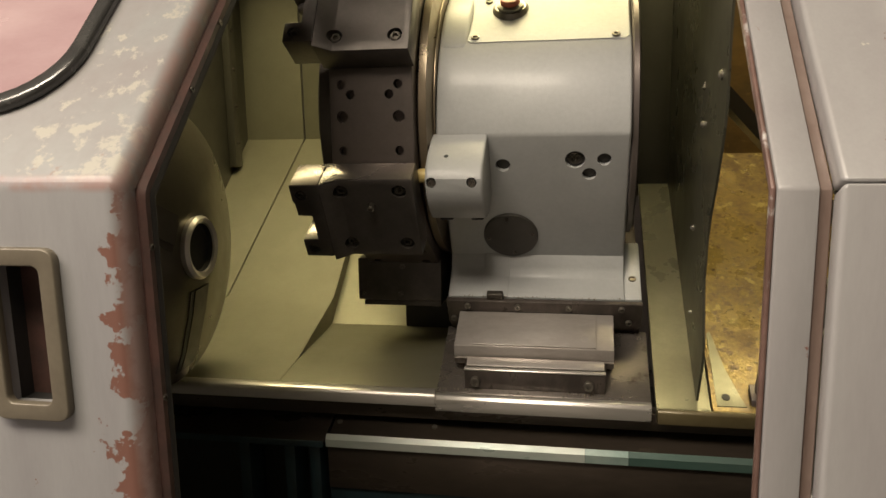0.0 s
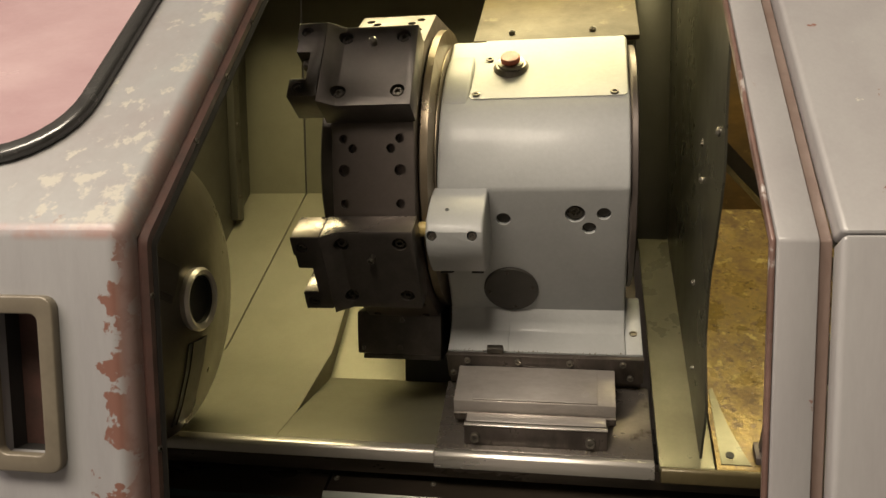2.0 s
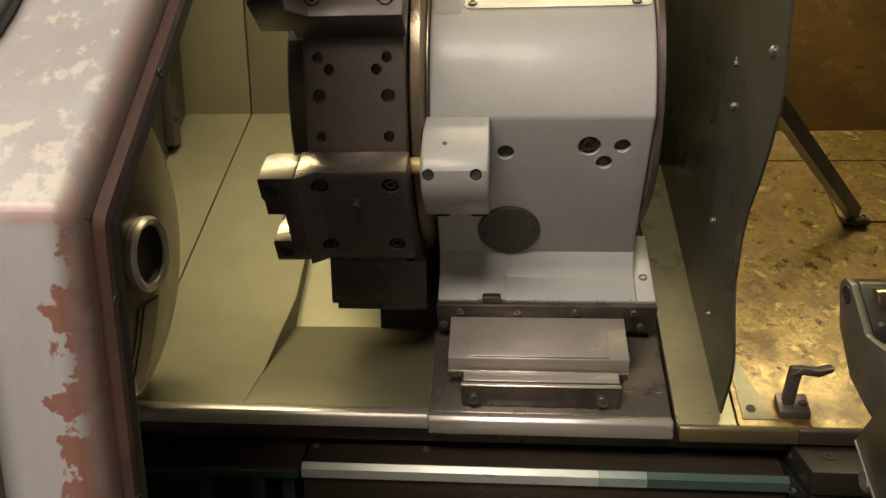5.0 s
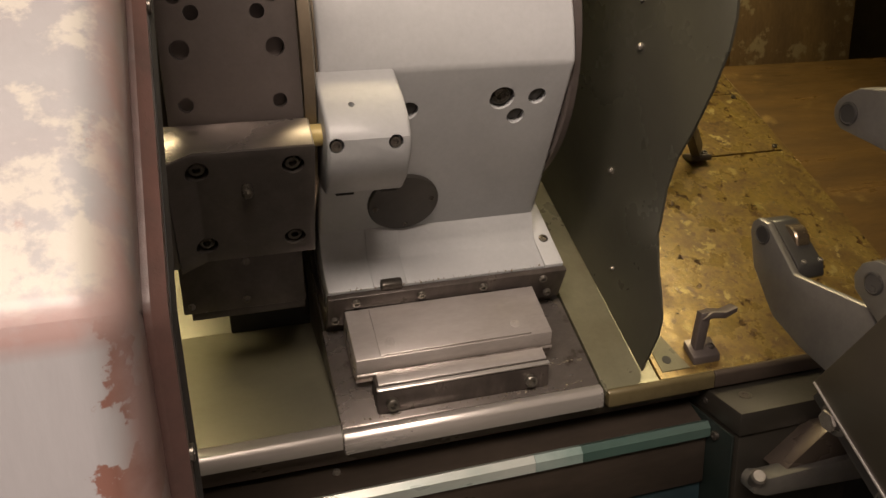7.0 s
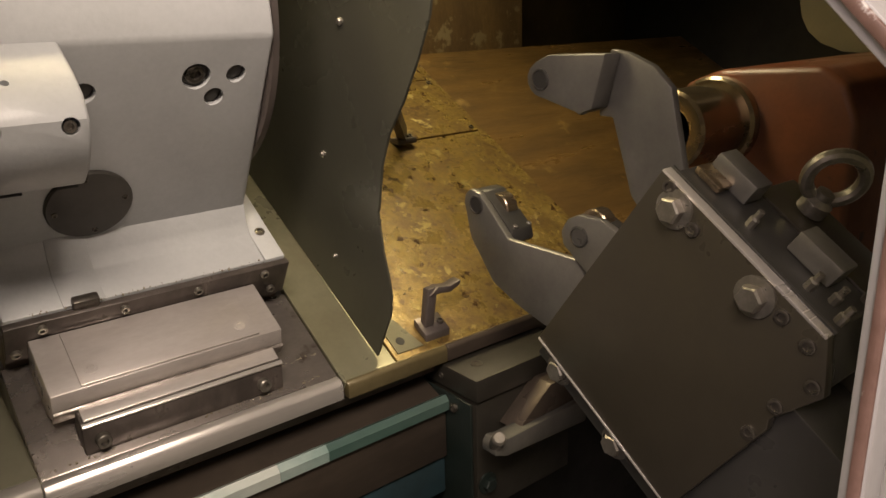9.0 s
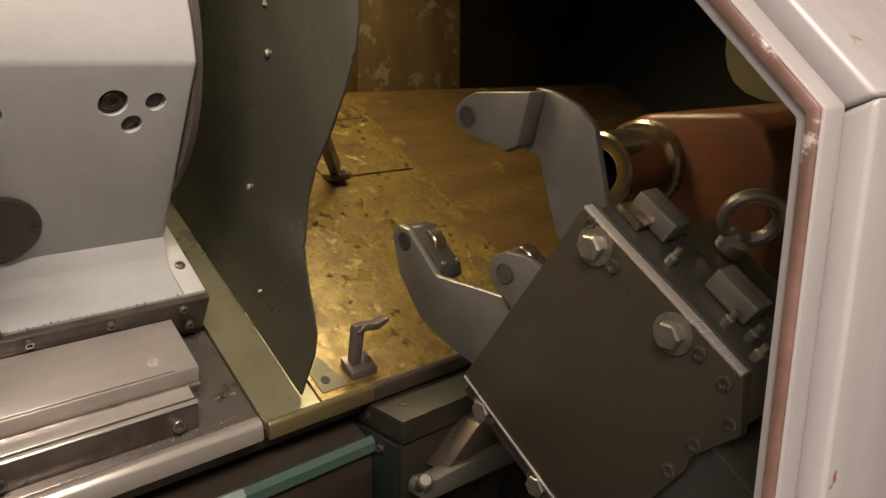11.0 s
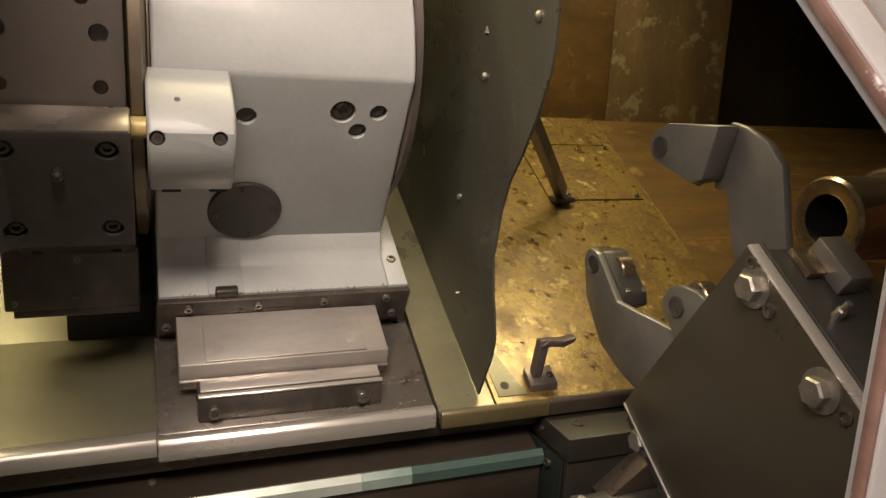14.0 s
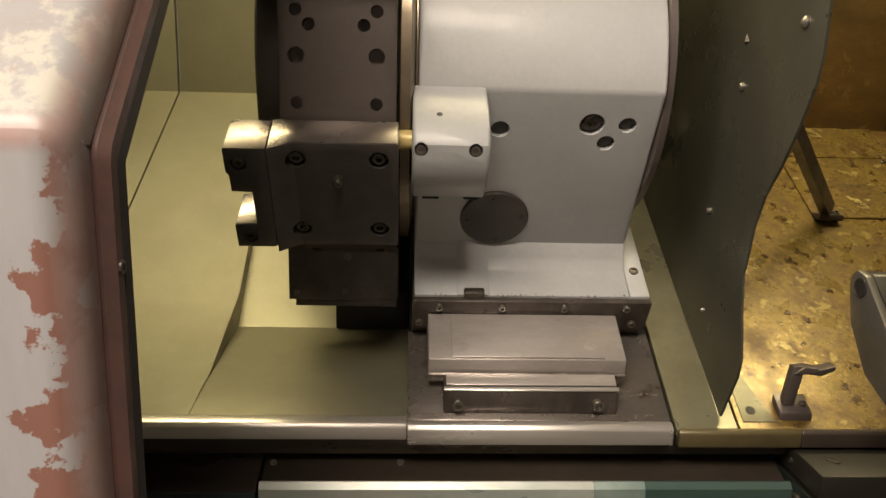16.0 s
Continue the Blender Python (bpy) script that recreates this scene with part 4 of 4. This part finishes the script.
for b, x in ((0.10, 0.605), (0.19, 0.60), (0.215, 0.615), (0.235, 0.595), (0.05, 0.665), (0.15, 0.665), (0.23, 0.665)):
    part("stud", revolve([(0.006, -0.004), (0.006, 0.010), (0.004, 0.012), (0.004, 0.022), (0, 0.022)], (x, *ab(0.003, b)), (0, -E1.x, -E1.y), 8), M_BOLT, rest)


def arm(outline, head, pin, roll, x0, move, name="arm"):
    """An arm of flat steel with a roller held in a thicker head; move: (y, z) of the arm against the plate."""
    def at(a, b):
        y, z = ab(a, b)
        return (y + move[0], z + move[1])
    m = part(name, prism([at(*p) for p in outline], "x", x0, x0 + 0.013, 0.0030, 2), M_ARM, rest)
    part("roller_pin", revolve([(0.015, 0), (0.015, 0.002), (0.0125, 0.003), (0.012, 0.0015), (0.005, 0.0015), (0, 0.0015)], (x0, *at(*pin)), (-1, 0, 0), 24), M_REST, m, "dark roller pin")
    part("roller_head", prism([at(*p) for p in head], "x", x0 + 0.0135, x0 + 0.060, 0.004), M_REST, m)
    part("roller", revolve([(0.022, 0), (0.024, 0.002), (0.024, 0.022), (0.022, 0.024)], (x0 + 0.030, *at(*roll)), (1, 0, 0), 28), M_CHROME, m, "bright steel roller")
    return m, at


up_arm, up_at = arm(((0.040, -0.146), (-0.030, -0.176), (-0.043, -0.150), (-0.053, -0.11), (-0.049, -0.073), (-0.012, -0.03), (0.03, 0.02), (0.110, 0.02), (0.098, -0.034), (0.037, -0.120), (0.050, -0.138)),
    ((0.066, -0.238), (0.045, -0.240), (0.0, -0.190), (0.026, -0.155), (0.068, -0.212)), (0.055, -0.170), (0.060, -0.226), 0.640, (0.024, -0.004))
part("finger", prism([up_at(*p) for p in ((0.079, -0.232), (0.075, -0.243), (0.066, -0.2505), (0.054, -0.252), (0.042, -0.248), (0.022, -0.236), (-0.038, -0.158), (0.030, -0.133), (0.048, -0.145), (0.079, -0.222))], "x", 0.606, 0.6395, 0.003), M_ARM, up_arm)
part("finger_pin", revolve([(0.015, 0), (0.015, 0.002), (0.0125, 0.003), (0.012, 0.0015), (0, 0.0015)], (0.606, *up_at(0.055, -0.226)), (-1, 0, 0), 24), M_REST, up_arm, "dark roller pin")
# bright strips give the plate's worn chamfers their highlight
for q0, q1, w in (((-0.0006, 0.001), (-0.0006, 0.244), 0.0036), ((0.3242, 0.001), (0.3242, 0.274), 0.0036)):
    part("bright_edge", prism([ab(q0[0], q0[1]), ab(q1[0], q1[1]), ab(q1[0] + w, q1[1]), ab(q0[0] + w, q0[1])], "x", 0.5522, 0.5665, 0.0005), M_BRIGHT, rest, "worn plate edge, its highlight put in as a bright strip")
low_arm, low_at = arm(((0.330, -0.246), (0.316, -0.252), (0.302, -0.248), (0.293, -0.228), (0.305, -0.140), (0.228, -0.03), (0.24, 0.02), (0.345, 0.02), (0.375, -0.06), (0.389, -0.123), (0.367, -0.202)),
    ((0.322, -0.250), (0.306, -0.250), (0.294, -0.232), (0.3015, -0.150), (0.314, -0.136), (0.340, -0.150), (0.345, -0.215)), (0.312, -0.222), (0.310, -0.205), 0.606, (0.014, 0.009))
for x in (0.632, 0.662):
    part("screw", cap_screw((x, *low_at(0.3015, -0.156)), (0, -E1.x, -E1.y), 0.004, 0.003), M_BOLT, low_arm)
mid_arm, mid_at = arm(((0.205, 0.04), (0.203, -0.06), (0.19, -0.074), (0.168, -0.076), (0.15, -0.066), (0.128, -0.036), (0.11, 0.04)),
    ((0.200, 0.02), (0.196, -0.062), (0.18, -0.072), (0.165, -0.070), (0.15, -0.058), (0.135, 0.02)), (0.172, -0.046), (0.166, -0.052), 0.597, (0.020, -0.008), "middle_arm")
eye = part("lifting_eye", revolve([(0.018, 0), (0.018, 0.016), (0.011, 0.022), (0.011, 0.03)], (0.72, *ab(-0.001, 0.110)), (0, -E1.x, -E1.y), 20), M_BOLT, rest, "forged steel lifting eye")
bm = bmesh.new()
ec = Vector((0.72, *ab(-0.050, 0.106)))
u, w = Vector((0.72, -0.55, -0.42)).normalized(), Vector((0, -E1.x, -E1.y))
grid = []
for i in range(28):
    t = 2 * math.pi * i / 28
    rad = u * math.cos(t) + w * math.sin(t)
    nn = u.cross(w).normalized()
    grid.append([bm.verts.new(ec + rad * (0.0315 + 0.0085 * math.cos(q * math.pi / 5)) + nn * 0.0085 * math.sin(q * math.pi / 5)) for q in range(10)])
for i in range(28):
    for q in range(10):
        f = bm.faces.new((grid[i][q], grid[(i + 1) % 28][q], grid[(i + 1) % 28][(q + 1) % 10], grid[i][(q + 1) % 10]))
        f.smooth = True
part("ring", bm, M_BOLT, eye)
part("mount_plate", prism([ab(0.002, 0.06), ab(0.002, 0.3), ab(0.36, 0.3), ab(0.36, 0.06)], "x", 0.676, 0.76, 0.003), M_PLATE, rest)

blk = thing("rest_support", (0.64, -0.2, 0.75), "dark steel support block on the rail end", "block")
part("block_top", prism([(-0.210, 0.916), (-0.210, 0.957), (-0.062, 0.957), (-0.062, 0.916)], "x", 0.567, 0.80, 0.003), M_BLOCK, blk)
part("block_side", prism([(-0.204, 0.70), (-0.204, 0.914), (-0.062, 0.914), (-0.062, 0.70)], "x", 0.571, 0.80, 0.003), M_BLOCK, blk)
part("screw", cap_screw((0.612, -0.160, 0.957), (0, 0, 1), 0.011, 0.002), M_SCREW, blk)
part("screw", cap_screw((0.567, -0.12, 0.936), (-1, 0, 0), 0.005, 0.003), M_SCREW, blk)
ep = thing("rail_end_plate", (0.58, -0.1, 0.66), "dark teal painted end plate on the guide rail", "plate")
part("sheet", box(0.5615, 0.5665, -0.200, -0.0615, 0.62, 0.912, 0.002), M_TEALDEEP, ep)
for y, z in ((-0.178, 0.70), (-0.12, 0.72), (-0.160, 0.893)):
    part("screw", cap_screw((0.5615, y, z), (-1, 0, 0), 0.008, 0.006), M_SCREW, ep)
part("hex_bolt", hex_bolt((0.592, -0.2045, 0.755), (0, -1, 0), 0.013, 0.014), M_TEALDEEP, blk)
part("gusset", prism([(0.62, 0.862), (0.70, 0.922), (0.80, 0.922), (0.80, 0.845)], "y", -0.250, -0.2045, 0.002), M_WAY, blk, "brown steel gusset")
ln = thing("link_arm", (0.64, -0.24, 0.80), "worn steel link arm with a pin", "arm")
part("bar", prism([(0.560, 0.862), (0.568, 0.872), (0.590, 0.868), (0.76, 0.872), (0.78, 0.862), (0.78, 0.826), (0.585, 0.836), (0.560, 0.846)], "y", -0.262, -0.228, 0.004), M_ARM, ln)
part("pin", revolve([(0.012, 0), (0.012, 0.03), (0.009, 0.034), (0, 0.034)], (0.571, -0.250, 0.858), (-0.3, -0.6, 0.8), 16), M_BOLT, ln)

# ---- tailstock ----
TX, TY, TZ = 1.0, -0.244, 1.315
tail = thing("tailstock", (1.4, -0.2, 0.98), "red-brown painted cast tailstock with a steel quill", "tailstock")
bp_ = [(-0.50, 0.98), (-0.50, 1.335), (-0.475, 1.395), (-0.43, 1.425), (-0.24, 1.412), (-0.17, 1.385), (-0.125, 1.31), (-0.05, 1.02), (-0.05, 0.98)]
part("casting", prism(bp_, "x", TX + 0.16, 2.0, 0.014, 3, None, 12), M_TAIL, tail)
part("collar", revolve([(0.080, 0), (0.086, 0.006), (0.086, 0.03), (0.080, 0.034)], (TX + 0.135, TY, TZ), (1, 0, 0), 40), M_CHROME, tail)
part("quill", revolve([(0.042, 0.06), (0.043, 0.002), (0.048, 0.0), (0.067, 0.0), (0.072, 0.006), (0.072, 0.15)], (TX, TY, TZ), (1, 0, 0), 48, None, False), M_CHROME, tail, "polished hollow steel quill")
part("quill_bore", revolve([(0.0425, 0.002), (0.041, 0.12), (0, 0.12)], (TX, TY, TZ), (1, 0, 0), 32, None, False), M_BLACK, tail)

# pockets are not hollow: black pieces stand for their shade
for x, y, z in ((1.36, -0.492, 1.375), (1.62, -0.502, 1.30)):
    part("pocket", prism([(x - 0.03, z - 0.03), (x + 0.012, z - 0.018), (x + 0.03, z + 0.03), (x - 0.01, z + 0.022)], "y", y - 0.012, y + 0.01, 0.003), M_BLACK, tail, "black piece for the shade of a cast pocket")
setting("end_liner", prism([(0.0, 2.1), (-0.008, 1.53), (-0.018, 1.49), (-0.038, 1.455), (-0.075, 1.425), (-0.132, 1.405), (-0.3, 1.395), (-0.6, 1.395), (-0.6, 2.1)], "x", 1.9, 1.91, 0.001), M_SHEET, "olive end liner panel with a rounded corner", "panel")

# ---- sliding doors ----
ld = thing("left_door", (-0.75, -0.864, 0.55), "worn grey sliding door with chipped paint and a window", "door")


def bend_path(y0, z0, z1, top_y, r=0.022, n=6):
    """Places and outward normals up the front, round the fold and up the slope."""
    zc = z1 - r * math.tan(math.radians(22.5))
    cy = y0 + r
    row = [((y0, z0), (-1, 0))]
    for i in range(n + 1):
        t = math.radians(180 - 45 * i / n)
        row.append(((cy + r * math.cos(t), zc + r * math.sin(t)), (math.cos(t), math.sin(t))))
    (ey, ez), nn = row[-1]
    row.append(((top_y, ez + top_y - ey), nn))
    return row


def sweep(section, path):
    """A closed section of (x, height out of the panel) carried along a path of places and normals."""
    bm = bmesh.new()
    rings = [[bm.verts.new((x, p[0] + n[0] * h, p[1] + n[1] * h)) for x, h in section] for p, n in path]
    k = len(section)
    for a, b in zip(rings, rings[1:]):
        for i in range(k):
            bm.faces.new((a[i], a[(i + 1) % k], b[(i + 1) % k], b[i]))
    bm.faces.new(rings[0]), bm.faces.new(rings[-1][::-1])
    bmesh.ops.recalc_face_normals(bm, faces=bm.faces)
    return bm


way = bend_path(-0.872, 0.55, 1.490, -0.40)
skin = [(-1.35, 0.0), (-0.224, 0.0)] + [(-0.224 + 0.018 * math.sin(math.radians(q)), -0.018 + 0.018 * math.cos(math.radians(q))) for q in range(10, 91, 10)]
skin += [(-0.206, -0.026), (-0.212, -0.026), (-0.216, -0.021), (-0.222, -0.015), (-1.35, -0.015)]
cut_at = 5   # the skin changes paint at the fold
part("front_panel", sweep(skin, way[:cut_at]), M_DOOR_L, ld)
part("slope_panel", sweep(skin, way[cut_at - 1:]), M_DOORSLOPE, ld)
way2 = bend_path(-0.872, 0.55, 1.490, -0.40, 0.052)
part("edge_post", sweep([(-0.2135, -0.0265), (-0.2135, -0.038), (-0.1982, -0.038), (-0.1982, -0.030), (-0.2035, -0.0265)], way2), M_RUST, ld, "edge worn to red primer")
part("seal", sweep([(-0.2065, -0.0385), (-0.2065, -0.048), (-0.1978, -0.048), (-0.1963, -0.044), (-0.1978, -0.0385)], way2), M_RUBBER_SHADOW, ld, "black rubber door seal")
for k in range(7):
    part("seal_screw", cap_screw((-0.1985, -0.838 if k < 4 else -0.832 + 0.08 * (k - 3) + 0.02, 1.42 - 0.16 * k if k < 4 else 1.50 + 0.08 * (k - 3)), (1, 0, 0), 0.0035, 0.002), M_SCREW, ld)
# recessed pull
hx0, hx1, hz0, hz1 = -0.367, -0.279, 1.245, 1.425


def round_rect(x0, x1, z0, z1, r, n=5):
    pts = []
    for cx, cz, a in ((x1 - r, z1 - r, 0), (x0 + r, z1 - r, 90), (x0 + r, z0 + r, 180), (x1 - r, z0 + r, 270)):
        pts += arc(cx, cz, r, a, a + 90, n)
    return pts


def frame_ring(outer, inner, put, d0, d1, bm=None, soft=0.002):
    """A rounded frame: two outlines of equal length, pulled from d0 to d1."""
    bm2 = bmesh.new()
    rows = [[bm2.verts.new(put(p, d)) for p in o] for o, d in ((outer, d0), (outer, d1), (inner, d1), (inner, d0))]
    n = len(outer)
    for k in range(4):
        a, b = rows[k], rows[(k + 1) % 4]
        for i in range(n):
            bm2.faces.new((a[i], a[(i + 1) % n], b[(i + 1) % n], b[i]))
    bmesh.ops.recalc_face_normals(bm2, faces=bm2.faces)
    soften(bm2, soft, 3, 40)
    return merge(bm, bm2)


front_put = lambda p, d: (p[0], d, p[1])
part("pull_frame", frame_ring(round_rect(hx0, hx1, hz0, hz1, 0.014), round_rect(hx0 + 0.018, hx1 - 0.018, hz0 + 0.018, hz1 - 0.018, 0.008), front_put, -0.871, -0.882), M_HANDLE, ld, "olive recessed pull frame")
# opening of the pull, cut through the front panel, with a cup behind it
def cut_box(ob, x0, x1, y0, y1, z0, z1):
    bm = box(x0, x1, y0, y1, z0, z1, 0)
    me = bpy.data.meshes.new("scratch")
    bmesh.ops.recalc_face_normals(bm, faces=bm.faces)
    bm.to_mesh(me)
    bm.free()
    tool = new("scratch", me)
    mod = ob.modifiers.new("bore", "BOOLEAN")
    mod.object, mod.operation, mod.solver = tool, "DIFFERENCE", "EXACT"
    dg = bpy.context.evaluated_depsgraph_get()
    dg.update()
    done = bpy.data.meshes.new_from_object(ob.evaluated_get(dg))
    ob.modifiers.clear()
    if len(done.polygons) > 4:
        shade(done)
        ob.data = done
    bpy.data.objects.remove(tool)
    bpy.data.meshes.remove(me)


panel_made = [o for o in ld.children if o.name.startswith("front_panel")][0]
cut_box(panel_made, hx0 + 0.014, hx1 - 0.014, -0.95, -0.80, hz0 + 0.014, hz1 - 0.014)
cup = bmesh.new()
x0, x1, z0, z1, yb = hx0 + 0.012, hx1 - 0.012, hz0 + 0.012, hz1 - 0.012, -0.835
box(x0 - 0.004, x0, -0.871, yb, z0, z1, 0, 1, cup)
box(x1, x1 + 0.004, -0.871, yb, z0, z1, 0, 1, cup)
box(x0, x1, -0.871, yb, z0 - 0.004, z0, 0, 1, cup)
box(x0, x1, -0.871, yb, z1, z1 + 0.004, 0, 1, cup)
# cup walls are black for the shadow inside the pull
part("pull_cup", cup, M_RUBBER_SHADOW, ld, "recess of the pull, its shadow put in as black")
part("pull_back", prism([(x0, z0), (x1, z0), (x1, z1), (x0, z1)], "y", yb, yb + 0.004, 0), M_RUST, ld, "red-brown back of the recess")

# window in the slope
S2 = math.sqrt(0.5)


def on_slope(x, d, h=0.0):
    """x, distance d up the slope, h out of it."""
    return (x, -0.872 + d * S2 - h * S2, 1.490 + d * S2 + h * S2)


slope_put = lambda p, h: on_slope(p[0], p[1], h)
wo = round_rect(-1.20, -0.311, 0.088, 0.62, 0.10, 8)
wi = round_rect(-1.178, -0.333, 0.110, 0.598, 0.082, 8)
part("window_gasket", frame_ring(wo, wi, slope_put, -0.002, 0.013, None, 0.006), M_GASKET, ld, "black rounded rubber gasket")
bm = bmesh.new()
rows = [[bm.verts.new(on_slope(*p, h)) for p in wi] for h in (0.001, 0.004)]
bm.faces.new(rows[0]), bm.faces.new(rows[1][::-1])
for i in range(len(wi)):
    bm.faces.new((rows[0][i], rows[0][(i + 1) % len(wi)], rows[1][(i + 1) % len(wi)], rows[1][i]))
part("window_pane", bm, M_GLASS, ld, "dusky pink pane, reflections put into its tone")

rd = thing("right_door", (1.2, -0.86, 0.55), "worn grey sliding door with rusty folded edge", "door")
part("edge_flange", prism([(-0.856, 0.55), (-0.856, 1.482), (-0.40, 1.938), (-0.38, 1.918), (-0.836, 1.474), (-0.836, 0.55)], "x", 0.392, 0.426, 0.003, 2), M_DOOR, rd)
part("edge_bead", prism([(-0.854, 0.55), (-0.854, 1.482), (-0.40, 1.936), (-0.390, 1.926), (-0.844, 1.478), (-0.844, 0.55)], "x", 0.387, 0.3915, 0.002, 2), M_EDGE, rd, "edge worn to red primer")
part("seam", prism([(-0.851, 0.55), (-0.851, 1.480), (-0.40, 1.931), (-0.38, 1.911), (-0.831, 1.472), (-0.831, 0.55)], "x", 0.4265, 0.437, 0.001, 1), M_EDGE_R, rd)
part("front_panel", prism([(-0.872, 0.55), (-0.872, 1.4885), (-0.847, 1.476), (-0.847, 0.55)], "x", 0.4375, 1.6, 0.005, 3), M_DOOR, rd)
part("slope_panel", prism([(-0.872, 1.4895), (-0.40, 1.9615), (-0.375, 1.94), (-0.847, 1.477)], "x", 0.4375, 1.6, 0.005, 3), M_DOOR, rd)
setting("front_apron", box(-1.4, 2.33, -0.80, -0.78, 0.0, 0.56, 0.002), M_DOOR, "grey machine apron below the doors", "apron")
setting("end_panel_left", prism([(-0.86, 0.0), (-0.86, 1.48), (-0.40, 1.94), (-0.40, back_z), (0.92, back_z), (0.92, 0.0)], "x", -1.42, -1.40, 0.001), M_DOOR, "grey end panel of the machine", "panel")
setting("door_panel_fixed", prism([(-0.80, 0.5), (-0.80, 1.44), (-0.38, 1.86), (-0.36, 1.84), (-0.78, 1.43), (-0.78, 0.5)], "x", 1.35, 2.33, 0.001), M_DARKSHEET, "fixed dark front panel beside the door", "panel")

# unseen case, added around the hood light
lampbox = thing("hood_lamp", (0.15, 0.20, back_z), "long unseen lamp housing added under the hood roof", "lamp")
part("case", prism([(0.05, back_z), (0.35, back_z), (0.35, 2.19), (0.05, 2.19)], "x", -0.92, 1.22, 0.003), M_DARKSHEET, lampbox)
for hx, hy in ((-0.75, -2.1), (-2.92, -2.3)):
    hl = thing("ceiling_light", (hx, hy, 3.7), "hall ceiling light with a white housing", "ceiling light", "hall lights")
    part("case", box(hx - 1.05, hx + 1.05, hy - 0.36, hy + 0.36, 3.60, 3.70, 0.01), M_WALL, hl)

# fine metal chips lying on the oily cover
rng = random.Random(7)
bm = bmesh.new()
for k in range(900):
    x, y = (0.49 + rng.random() ** 1.3 * 0.5, -0.02 + rng.random() * 0.30) if k % 3 else (rng.gauss(0.585, 0.045), rng.gauss(0.14, 0.06))
    r = 0.0014 + 0.0034 * rng.random() ** 2
    c = Vector((x, *on_slant(y, 0.0)))
    vs = [bm.verts.new(c + Vector((rng.uniform(-r, r), rng.uniform(-r, r), rng.uniform(0.0, r * 0.9)))) for _ in range(4)]
    for tri in ((0, 1, 2), (0, 1, 3), (0, 2, 3), (1, 2, 3)):
        bm.faces.new([vs[i] for i in tri])
tagged(part("metal_chips", bm, M_HOLDER), "fine dark metal chips scattered on the oily cover", "chips", "", "stuff")

# beads of cutting oil along the edges of the flange, the slide cover and the deck
rng = random.Random(11)
bm = bmesh.new()
for v, w, x0, x1, n in ((0.1925, 0.1045, -0.03, 0.31, 46), (0.078, 0.050, -0.01, 0.29, 40), (0.020, 0.013, -0.04, 0.35, 46), (0.282, 0.149, -0.02, 0.30, 36), (0.060, 0.0125, 0.285, 0.355, 26)):
    for k in range(n):
        r = 0.0007 + 0.0012 * rng.random() ** 2
        c = Vector((rng.uniform(x0, x1), *sl(v + rng.uniform(-0.001, 0.004), w)))
        bmesh.ops.create_icosphere(bm, subdivisions=1, radius=r, matrix=Matrix.Translation(c))
for f in bm.faces:
    f.smooth = True
tagged(part("oil_drops", bm, M_DROP), "small glossy beads of cutting oil on steel edges", "oil drops", "", "stuff")
